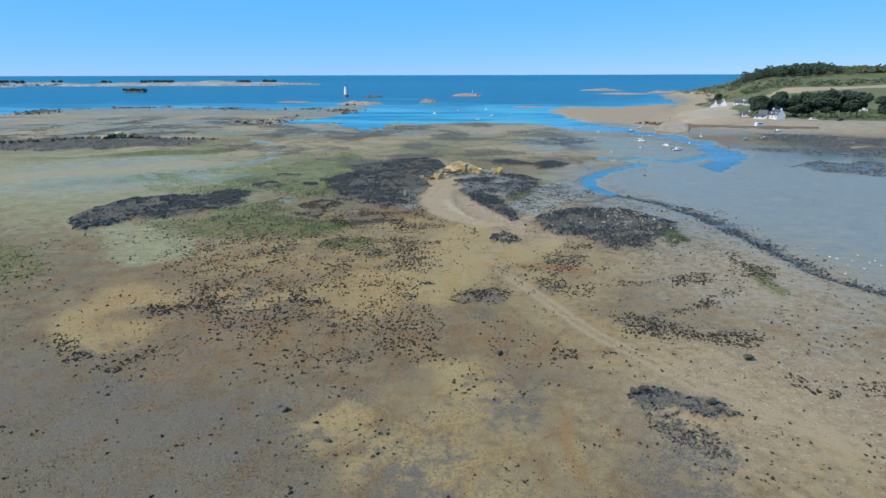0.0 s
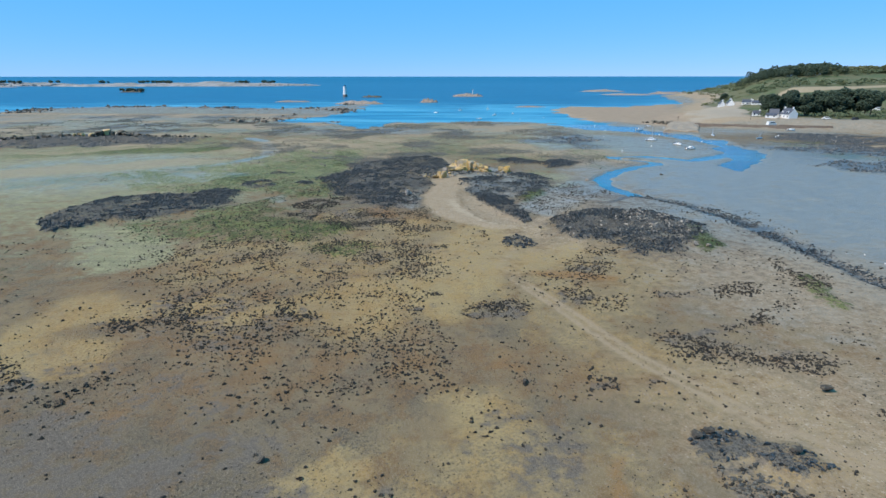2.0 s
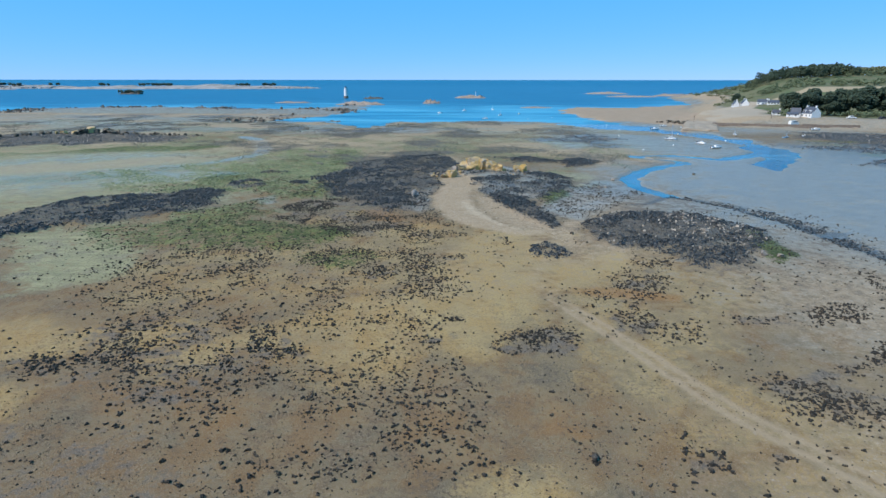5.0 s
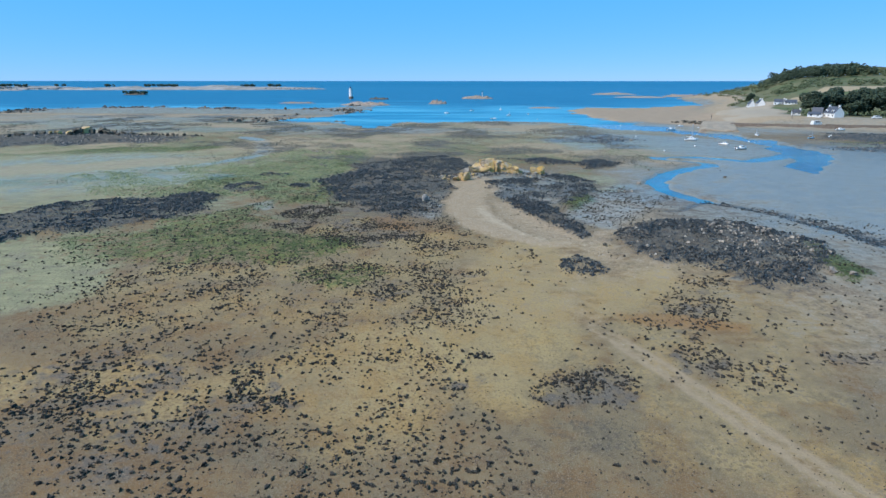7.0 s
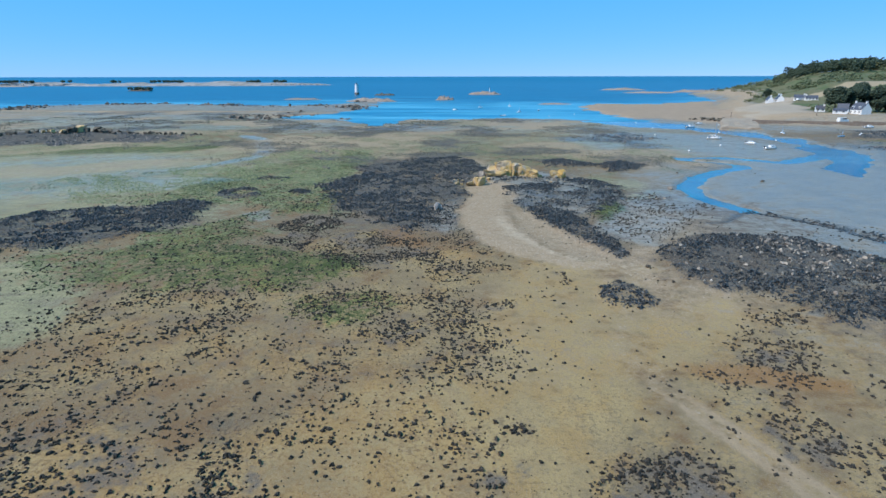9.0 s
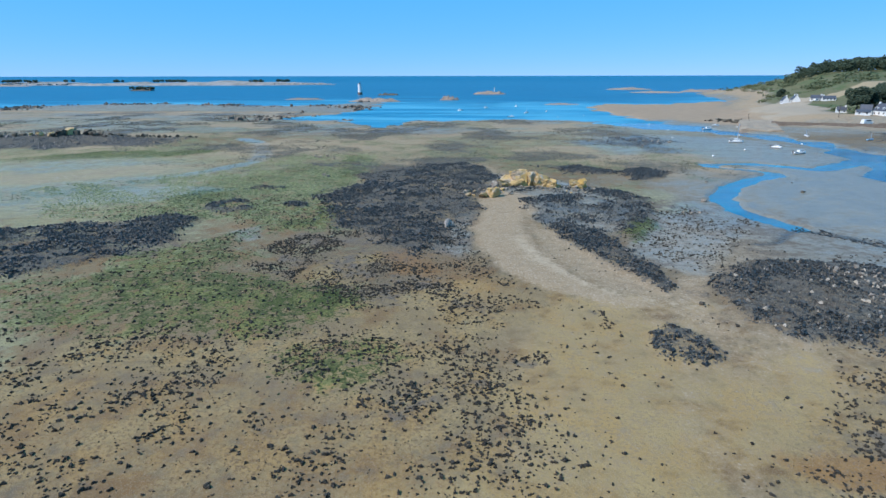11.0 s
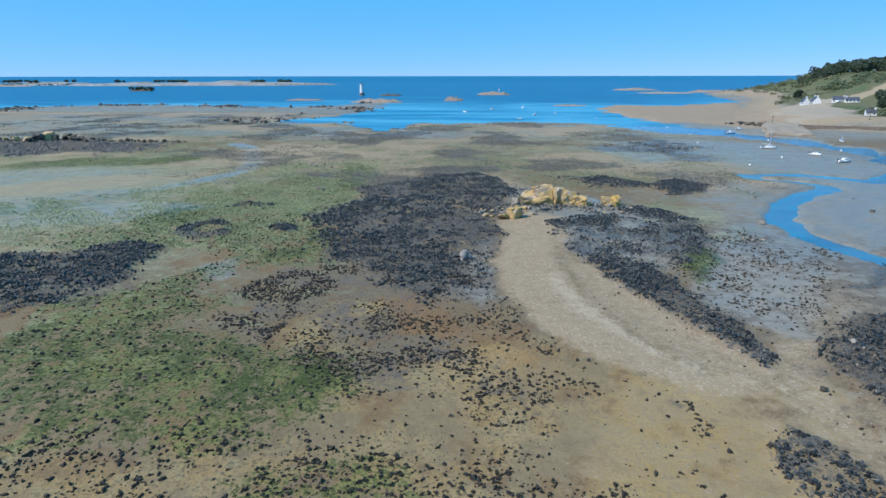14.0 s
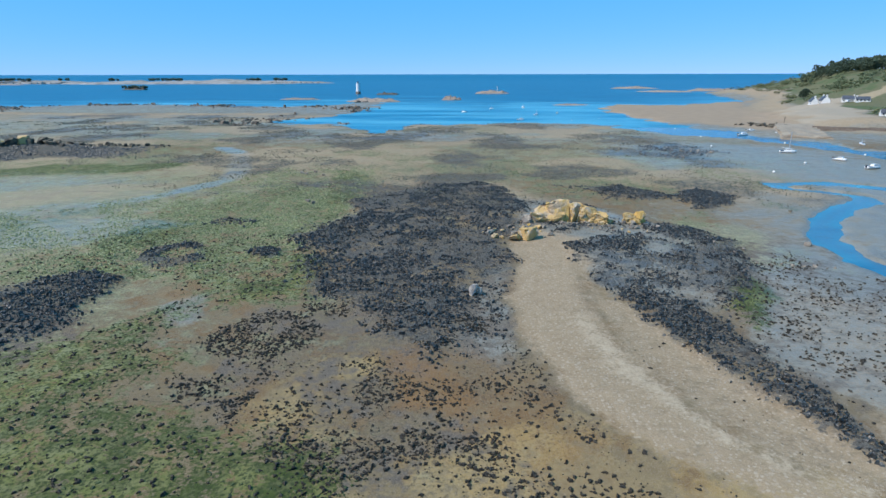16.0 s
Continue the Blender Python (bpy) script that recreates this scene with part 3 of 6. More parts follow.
CLUMPS_W = [(-30.6, 92.7), (-29.3, 93), (-28.3, 91.3), (-29.7, 91)]
CLUMPS_X = [(-47.2, 101.7), (-41.5, 100.1), (-34.5, 91.7), (-40.7, 91.4), (-46.2, 91.4), (-47.4, 94.2), (-43.6, 95.3)]
CLUMPS_Y = [(-56, 92.2), (-51.9, 93.4), (-48.1, 92.6), (-46.8, 90.4), (-51.4, 89.5)]
CLUMPS_Z = [(29.9, 87.3), (35.2, 88.4), (40.1, 85.8), (35.7, 80.3), (28.8, 81.1)]
CLUMPS_AA = [(17.2, 79), (19.7, 78.3), (19.6, 74.1), (16.3, 73.1)]
CLUMPS_AB = [(23.2, 76.1), (25, 74.6), (22.8, 73.8)]
CLUMPS_AC = [(7.8, 75.9), (9.6, 75.9), (9.2, 74.6), (7.5, 74.4)]
CLUMPS_AD = [(42.6, 106.3), (50.5, 109), (60.3, 111.5), (54.9, 104.7), (41.8, 103.7)]
CLUMPS_AE = [(-65.3, 81.6), (-61, 82), (-52.3, 73.6), (-43.5, 76.1), (-46, 69.8), (-54.2, 71.4)]
CLUMPS_AF = [(31.1, 87.2), (47.7, 84.1), (51.7, 79.7), (46.6, 76.7), (37.1, 80.6)]
CLUMPS_AG = [(47.8, 69.3), (51.7, 66.3), (60.9, 65.5), (57.2, 60.9), (46.4, 63.9)]
CLUMPS_AH = [(-66.8, 125.8), (-27, 129), (-4, 107.2), (-0.8, 87.2), (-0.3, 71.6), (-25.3, 71.5), (-47.4, 94.2)]
CLUMPS_AI = [(16.4, 115.7), (22.2, 118.2), (25.1, 102), (23.1, 98.8), (17.3, 101.9)]
CLUMPS_AJ = [(16.9, 112.3), (28.8, 128.2), (33.9, 125.5), (30.5, 116.3), (20.2, 105.5), (28.8, 102.6), (26.1, 97.3), (19.3, 99.8)]
CLUMPS_AK = [(-20.2, 81.4), (-12.3, 79.7), (-8, 75.3), (-8.6, 71.6), (-17, 71.5)]
GREEN_A = [(-69.8, 154.1), (-63.3, 165.1), (-52, 172.2), (-47.5, 168.4), (-53.2, 159.8), (-42.6, 157.5), (-31.5, 154.2), (-25.2, 149), (-28.8, 143), (-33.5, 139.7), (-41.7, 138), (-49.3, 139.7), (-55.5, 144.2), (-64.2, 148.2)]
GREEN_B = [(-30.1, 133), (-21.9, 136.1), (-18.3, 132.6), (-21.6, 127.2), (-26.6, 127.1)]
GREEN_C = [(-70.1, 168.3), (-59.7, 174.1), (-54.2, 176.1), (-51.7, 168.6), (-51.8, 161.6), (-54.5, 157.5), (-59.9, 156.3)]
GREEN_D = [(-46, 155.7), (-40, 158.2), (-35.3, 154.5), (-27.1, 153.3), (-24.1, 149.3), (-23.9, 146.9), (-42.6, 146.5), (-41, 151.2), (-45.7, 153.6)]
GREEN_E = [(-58.1, 154.2), (-51.1, 152.8), (-48.8, 148.8), (-53.7, 149)]
GREEN_F = [(-85.2, 214.1), (-83.6, 223.1), (-77.9, 230.7), (-68.6, 219.9), (-74.7, 211.3), (-78.5, 207.2)]
GREEN_G = [(-48.9, 193.4), (-42.9, 196.6), (-44.7, 207.7), (-40.3, 208.5), (-36.4, 196.7), (-41.4, 188.9), (-46.4, 186.6)]
GREEN_H = [(-85.7, 205.7), (-78.3, 208.5), (-63.2, 196.2), (-74.1, 195.5)]
GREEN_I = [(-54.8, 189.1), (-47.5, 192), (-39.7, 187.2), (-47, 183.9)]
GREEN_J = [(-62.4, 173), (-56.9, 180.5), (-53, 188.6), (-49.9, 183.9), (-53.3, 175.5)]
GREEN_K = [(-79.7, 248.8), (-65.7, 273.1), (-41.4, 265.1), (-44.7, 229.3), (-44.3, 211.9), (-55.8, 214.6), (-65.8, 227)]
GREEN_L = [(-45.1, 228.3), (-55.5, 304.3), (-44, 292.9), (-40.7, 261.2), (-42.3, 238.6)]
GREEN_M = [(26.1, 194.8), (31.8, 196.9), (30.7, 190.6), (23.1, 180.3), (22.1, 185.2)]
GREEN_N = [(33.5, 237.6), (44, 244.5), (40, 230.6), (31.4, 228.6)]
GREEN_O = [(58.8, 148.6), (61.6, 147), (59.5, 131.4), (54.9, 128.6), (54.5, 135.3)]
GREEN_P = [(-128.4, 146.1), (-100, 127.7), (-84.8, 111.4), (-87.6, 95.7)]
GREEN_Q = [(64.7, 113.9), (67.3, 113.8), (64.7, 98.9), (62.5, 97), (62.1, 102)]
SAND_A = [(-26.2, 144.5), (-19.5, 149.4), (-5.1, 157.3), (3.8, 150.9), (14.4, 147.8), (18.5, 139.8), (25.3, 134.4), (30.7, 133.3), (28.6, 127.6), (23.1, 123.3), (8.9, 112.2), (-48, 110.8), (-66.2, 131.1), (-45.3, 138.4), (-27.1, 135.9)]
SAND_B = [(-24.1, 102), (-19.4, 113), (-7.7, 114.6), (8.9, 114.8), (8.3, 103.5), (3.7, 102.4), (-0.3, 93.8), (-6.7, 98.5), (-12.1, 91.5), (-19.5, 96.6)]
SAND_C = [(-44.5, 99.8), (-41, 102.8), (-34, 99.9), (-32.2, 93.3), (-38.1, 93.8)]
SAND_D = [(-17.4, 54.9), (-12.8, 59.9), (-9.1, 58.1), (-8.2, 53.8), (-13.9, 52.3)]
SAND_E = [(-10.9, 49.1), (-6.1, 54.8), (-5.8, 51.8), (-9.3, 46.5)]
SAND_F = [(-67, 88.2), (-63.9, 101.6), (-50.3, 103), (-47.1, 95.7), (-58.4, 91.9), (-60.2, 88.2), (-48.4, 85.8), (-46.2, 79.5), (-53.6, 75.8), (-60.3, 79.6)]
SAND_G = [(-39.8, 95.7), (-20.4, 102.8), (-8.8, 96.8), (-6.3, 90.3), (-13.9, 87.9), (-29.8, 97), (-36.4, 91.7)]
SAND_H = [(-1.9, 70.4), (6.1, 72), (6.3, 64.4), (-0.3, 63.1)]
SAND_I = [(-28.6, 167.4), (-25.4, 168.3), (-25.2, 165.4), (-27.5, 164.9)]
SAND_J = [(-34.1, 163.2), (-30.6, 167.9), (-25.8, 169.3), (-29.5, 163.3), (-28.5, 155), (-32, 156.6)]
SAND_K = [(-16.6, 154.4), (-8.1, 156.2), (-1.8, 151.8), (1.1, 147.5), (-15.6, 147.2)]
SAND_L = [(-23.9, 236), (-17.6, 240.5), (-18, 230.9), (-22.8, 229.8)]
SAND_M = [(-6.1, 63.1), (15.5, 63), (16.9, 51.7), (14.7, 43.4), (-1.3, 43.4)]
SAND_N = [(9.2, 114.6), (26.4, 87.7), (41.6, 71.8), (48.4, 49.7), (43.4, 43.3), (27.6, 47.2), (25.4, 64.3), (11.1, 87.8)]
RUST_A = [(-23.1, 172.8), (-15.7, 168.2), (-11.4, 159.2), (-15.1, 160.1), (-19.9, 166.3)]
RUST_B = [(-16.8, 163), (-10, 162.6), (-7.1, 156.2), (-14.1, 156.1)]
RUST_C = [(-21.4, 167.8), (-12.8, 163.6), (-14, 158.4), (-21.6, 160.7)]
RUST_D = [(14.8, 116.7), (22.9, 116.9), (32.1, 113.1), (30.7, 110.6), (18.8, 113.2)]
RUST_E = [(6, 81.7), (8.6, 80), (8.9, 78.2), (5.6, 78.8)]
RUST_F = [(-39.1, 80.5), (-39.5, 83.6), (-35.3, 84.3), (-34.1, 81.5)]
RUST_G = [(-30.3, 82.2), (-29.8, 83.3), (-25.1, 83.8), (-25.3, 81.2)]
RUST_H = [(15.1, 61.1), (16.4, 61), (15.2, 53.7), (15.6, 48.1), (14, 47.3), (13.5, 51.7)]
RUST_I = [(-43.8, 88.1), (-37.3, 87.6), (-36.3, 83.5), (-40.7, 83.1)]
RUST_J = [(-40.6, 68.7), (-37.1, 68.4), (-36.7, 66.6), (-39.1, 66.6)]
RUST_K = [(-31.1, 84.6), (-24.9, 85.7), (-22.4, 79.4), (-28.2, 78.2)]
RUST_L = [(5.1, 83.3), (9.7, 83.3), (10.1, 79.2), (5.7, 78.8)]
RUST_M = [(-12.2, 60.6), (-8, 60.3), (-8.4, 57.9), (-11.1, 58.1)]
MUD_A = [(-11.5, 194.6), (-6.5, 202.8), (-6.5, 181.9), (-10.1, 169.4), (-15.8, 173.2)]
MUD_B = [(-75.2, 179.6), (-67.2, 183.6), (-60.4, 174.1), (-62.5, 168.4), (-66.3, 168.3)]
MUD_C = [(-48.1, 151.3), (-45.6, 151.8), (-43.8, 148.7), (-45.9, 148.4)]
MUD_D = [(-66.6, 66.1), (-44.6, 67.2), (-23.5, 63.2), (-17.2, 52.8), (-16.3, 43.5), (-47.4, 43.6)]
MUD_E = [(-5.9, 52.8), (0.3, 52.7), (0.8, 43.4), (-5.6, 43.4)]
MUD_F = [(5, 67.3), (10.9, 65.8), (7.7, 57.8), (2.5, 60.5)]
MUD_G = [(24.5, 61.6), (28.7, 59.8), (30.3, 51.7), (25.3, 43.3), (18.9, 43.4), (24.2, 51.7)]
MUD_H = [(-33.9, 181.6), (-18.4, 172.2), (-18, 164.6), (-25.8, 169.3), (-36, 169.1), (-43.3, 174.6), (-40.5, 183.3)]
OUTCROP_MUD = [(-0.8, 258.4), (12.6, 255), (21.8, 236.7), (28.4, 226.8), (36.5, 214.6), (33.6, 201.4), (19.4, 184.5), (13.3, 184.4), (7.5, 188.4), (5.4, 200.9), (5, 214), (-1.9, 217.8)]
DEBRIS = [(-5, 213.9), (1.7, 220.4), (8.4, 215.3), (7.3, 203.3), (2.2, 196.2), (-4.6, 198.8)]
SHINGLE_FOOT = [(-10.4, 173.8), (-5.7, 173.9), (-1.6, 160.3), (3.6, 154.1), (11.1, 147.7), (-11.4, 147.3), (-14.6, 156.9)]
PINK_SAND = [(23.6, 129.6), (34.1, 133.2), (50.4, 122), (24.3, 87.8), (13.1, 87.6), (12.1, 101.5), (12.8, 114.9)]
STREAKY_FLAT = [(-134.3, 234.4), (-86.7, 264.4), (-74.9, 304), (-43.8, 304.4), (-40.2, 228.4), (-42.3, 208.4), (-49.1, 193.9), (-66.9, 198.8), (-80.8, 198.6), (-98.8, 195.5)]
PALE_SAND = [(-6.5, 136.4), (3.5, 148.9), (14.2, 147.2), (14.8, 131.1), (28.4, 134.5), (28.6, 127.6), (22.3, 122), (10.9, 112.2), (-9, 111.8), (-6.2, 124.9)]
GREEN_R = [(-83.2, 152), (-72.6, 158.1), (-55, 144.6), (-52.7, 137.3), (-62.4, 139.4), (-70, 136.9)]
MUD_I = [(-52.5, 100), (-41.9, 107), (-25.8, 87.1), (-31.2, 84.1), (-42.8, 87.1)]
WET_A = [(33.9, 200.9), (44.6, 210.3), (42.5, 195.8), (53.8, 196), (27.2, 160.4), (22.9, 165.5), (21.7, 173), (23.8, 180.9)]
WET_B = [(-126.4, 231.3), (-94.2, 237.1), (-71.7, 229.2), (-86.3, 214.4), (-107.2, 209.3)]
WET_C = [(77.8, 306.5), (137.1, 307.2), (57.8, 201.4), (44.6, 210.3), (43.9, 230.1)]
WET_D = [(-51.8, 173.7), (-50.5, 174.5), (-48.7, 170.9), (-50.2, 170.9)]
WET_E = [(-56.5, 187), (-50.8, 188.6), (-49, 179.6), (-52.9, 178.2)]
PALE_GREEN_A = [(-97.7, 150.5), (-74.2, 150.8), (-59, 134.4), (-57.2, 120.5), (-67.5, 115.3)]
PALE_GREEN_B = [(-60.2, 211.9), (-45.3, 219.8), (-36.9, 194.4), (-48.4, 194.2)]
SHINGLE_A = [(-3.5, 208.2), (3.2, 212.4), (3.4, 199.2), (3.4, 187.2), (3.5, 177.9), (5, 169.2), (7, 163.2), (8.4, 159.7), (10.7, 155.9), (12.9, 152.2), (14.8, 149.7), (16.5, 147.4), (10.8, 147.3), (8.1, 149.2), (5, 152), (0.8, 155.7), (-0.9, 159.1), (-3.2, 163), (-4.5, 167.7), (-6.4, 174.2), (-7.3, 179.4), (-7.3, 189.2)]
SHINGLE_B = [(3.8, 207.3), (5.5, 189.9), (8.9, 184.8), (11.5, 175.3), (15.7, 166.1), (17.9, 160.9), (20.8, 152), (17.5, 147.6), (15, 150), (10.8, 156.3), (5, 169.6)]
SHINGLE_C = [(17.4, 149.9), (23.9, 158.9), (28.2, 159), (23.1, 149.1), (23, 139.7), (20.3, 136.8), (17, 141.1)]
ROCK_CREST = [(23.7, 63.2), (26.9, 64.6), (29.5, 62.7), (31.2, 60.7), (33.7, 61.4), (35.8, 58.5), (32.8, 56.8), (30.3, 58), (28.1, 60.1), (24.3, 60.1)]
GREY_PATCH = [(24.8, 60.6), (28.5, 59.4), (30.4, 54.1), (30, 51.7), (25.6, 52.2), (24.3, 55.2)]
RING_GREEN = [(-86.7, 216.8), (-85.1, 230.1), (-84.7, 253.4), (-61.6, 230.4), (-48.5, 215.5), (-39.5, 205.3), (-36.7, 188.3), (-42.5, 187.1), (-49.5, 190.3), (-57, 193.7), (-62.9, 200.3), (-70.3, 201.7)]
LEFT_GREEN = [(-94.7, 204.3), (-87.1, 207.7), (-69.5, 200.2), (-68.4, 193.5), (-80.7, 193.3), (-83.2, 189.7)]
RUST_WEST = [(-71.7, 111.3), (-48.8, 127.2), (-13.5, 122.5), (-2.3, 87.6), (27, 83), (25, 65.5), (9.3, 71.8), (-17.8, 70.3), (-37.1, 64.4), (-56.7, 79.3)]
RUST_EAST = [(-26.2, 171.8), (-17.1, 174.9), (-9.4, 169.5), (-5.5, 162.6), (-2, 154.6), (-8.6, 149.6), (-13.6, 156.8), (-19.1, 162.3)]
DARK_NEAR = ((WEED_BANK, 1, 4.5), (WEED_BANK_FOOT, 0.62, 7.5), (WEST_BANK, 1.05, 3.75), (WEST_BANK_B, 1, 4.5), (EAST_BANK, 1.1, 4.5), (TAIL, 1, 2.7),
             (TAIL_HEAD, 0.74, 5.25), (OUTCROP_SKIRT, 0.9, 3), (OUTCROP_MUD, 0.3, 6), (EAST_BLOTCH, 0.95, 3.75), (BACK_STRIP, 0.6, 5.25), (LONE_CLUMP, 1, 1.2), (RING, 0.95, 1.8),
             (STREAK_A, 0.7, 2.25), (STREAK_B, 0.6, 2.25), (ROCK_CREST, 0.95, 1.05))
CLUMPS = ((GREY_PATCH, 0.45, 1.2), (SHINGLE_FOOT, 0.34, 3), (CLUMPS_A, 1, 1.5), (CLUMPS_B, 1.1, 1.2), (CLUMPS_C, 1, 1.5), (CLUMPS_D, 0.95, 1), (CLUMPS_E, 0.62, 3), (CLUMPS_F, 0.9, 1),
          (CLUMPS_G, 0.7, 1.2), (CLUMPS_H, 0.95, 2), (CLUMPS_I, 0.7, 1), (CLUMPS_J, 0.6, 1), (CLUMPS_K, 0.6, 1.5), (CLUMPS_L, 0.8, 0.9),
          (CLUMPS_M, 0.8, 1.2), (CLUMPS_N, 0.75, 1.5), (CLUMPS_O, 0.46, 4), (CLUMPS_P, 0.9, 1), (CLUMPS_Q, 0.5, 2), (CLUMPS_R, 0.78, 1.4),
          (CLUMPS_S, 0.7, 0.8), (CLUMPS_T, 0.6, 1.5), (CLUMPS_U, 0.95, 0.4), (CLUMPS_V, 0.75, 1), (CLUMPS_W, 0.9, 0.6), (CLUMPS_X, 0.65, 1),
          (CLUMPS_Y, 0.95, 0.8), (CLUMPS_Z, 0.7, 2), (CLUMPS_AA, 0.6, 1.2), (CLUMPS_AB, 0.8, 0.7), (CLUMPS_AC, 0.95, 0.4), (CLUMPS_AD, 0.8, 1.5),
          (CLUMPS_AE, 0.6, 1.2), (CLUMPS_AF, 0.8, 1.5), (CLUMPS_AG, 0.95, 1.2), (CLUMPS_AH, 0.29, 4), (CLUMPS_AI, 0.55, 1.5), (CLUMPS_AJ, 0.45, 2.5),
          (CLUMPS_AK, 0.45, 1.2))
GREEN_NEAR = ((RING_GREEN, 0.8, 6), (LEFT_GREEN, 0.65, 4), (GREEN_R, 0.7, 4), (GREEN_A, 0.95, 4.5), (GREEN_B, 0.8, 4.5), (GREEN_C, 0.9, 3.75), (GREEN_D, 0.85, 3.75), (GREEN_E, 0.6, 3), (GREEN_F, 1.2, 2.25),
              (GREEN_G, 1.25, 2.25), (GREEN_H, 0.95, 2.25), (GREEN_I, 0.8, 3), (GREEN_J, 0.8, 2.25), (GREEN_K, 0.85, 6), (GREEN_L, 1.05, 4.5),
              (GREEN_M, 1.35, 2.25), (GREEN_N, 0.5, 3), (GREEN_O, 1.3, 1.8), (GREEN_P, 0.7, 4.5), (GREEN_Q, 0.9, 1.35))
SAND = ((PALE_SAND, 0.85, 5), (PINK_SAND, 0.5, 7), (SAND_A, 0.5, 10), (SAND_B, 0.95, 6), (SAND_C, 0.95, 5), (SAND_D, 1, 3), (SAND_E, 0.85, 3), (SAND_F, 0.85, 4),
        (SAND_G, 0.8, 6), (SAND_H, 0.9, 5), (SAND_I, 0.9, 3), (SAND_J, 0.6, 6), (SAND_K, 0.75, 6), (SAND_L, 0.5, 4),
        (SAND_M, 0.5, 8), (SAND_N, 0.5, 8))
RUST = ((RUST_A, 0.7, 3.75), (RUST_B, 0.45, 6), (RUST_C, 0.75, 2.25), (RUST_D, 0.95, 1.5), (RUST_E, 0.8, 1.8), (RUST_F, 0.6, 3),
        (RUST_G, 0.6, 3), (RUST_H, 0.8, 1.2), (RUST_I, 0.65, 2.25), (RUST_J, 0.8, 1.2), (RUST_K, 0.6, 2.25), (RUST_L, 0.6, 2.25),
        (RUST_M, 0.5, 2.25), (RUST_WEST, 0.45, 9), (RUST_EAST, 0.5, 5))
MUD = ((MUD_A, 0.6, 5.4), (MUD_B, 0.8, 4.5), (MUD_C, 0.6, 3.6), (MUD_D, 0.62, 7.2), (MUD_E, 0.65, 5.4), (MUD_F, 0.55, 4.5),
       (MUD_G, 0.75, 3.6), (MUD_H, 0.5, 5.4), (MUD_I, 0.45, 5.4))
WET_NEAR = ((OUTCROP_MUD, 0.6, 5), (MUD_A, 0.5, 5), (WET_A, 0.9, 5.4), (WET_B, 0.75, 5.4), (WET_C, 0.5, 5.4), (WET_D, 0.5, 1.8), (WET_E, 0.6, 2.16))
OLIVE_NEAR = ((PALE_GREEN_A, 0.85, 7.5), (PALE_GREEN_B, 0.5, 7.5))
APRON = ((PALE_SAND, 0.27, 5), (DEBRIS, 0.72, 2.5), (PINK_SAND, 0.2, 6), (SHINGLE_B, 0.66, 3.5), (SHINGLE_C, 0.6, 4))
PALE_LEFT = [(-215, 205, 15), (-150, 246, 14), (-115, 264, 10), (-96, 278, 6), (-90, 286, 3)]
POOL_LEFT = [(-120, 365, 4), (-104, 345, 4), (-98, 325, 4.5), (-90, 305, 4), (-86, 285, 3.5), (-92, 266, 3), (-104, 248, 3)]
PALE_FAR = [(-520, 640, 16), (-420, 615, 15), (-330, 600, 14), (-240, 600, 12), (-170, 600, 8)]
SHORE_PATH = [(258, 368, 2.5), (240, 326, 2.2), (226, 302, 2.2), (232, 284, 2.2), (245, 266, 2.5)]
FRONT = [(150, 440), (196, 470), (225, 534), (243, 600), (285, 640), (318, 640), (330, 612), (290, 575), (262, 500), (250, 462), (300, 442), (420, 380), (700, 262), (700, 150), (250, 380)]


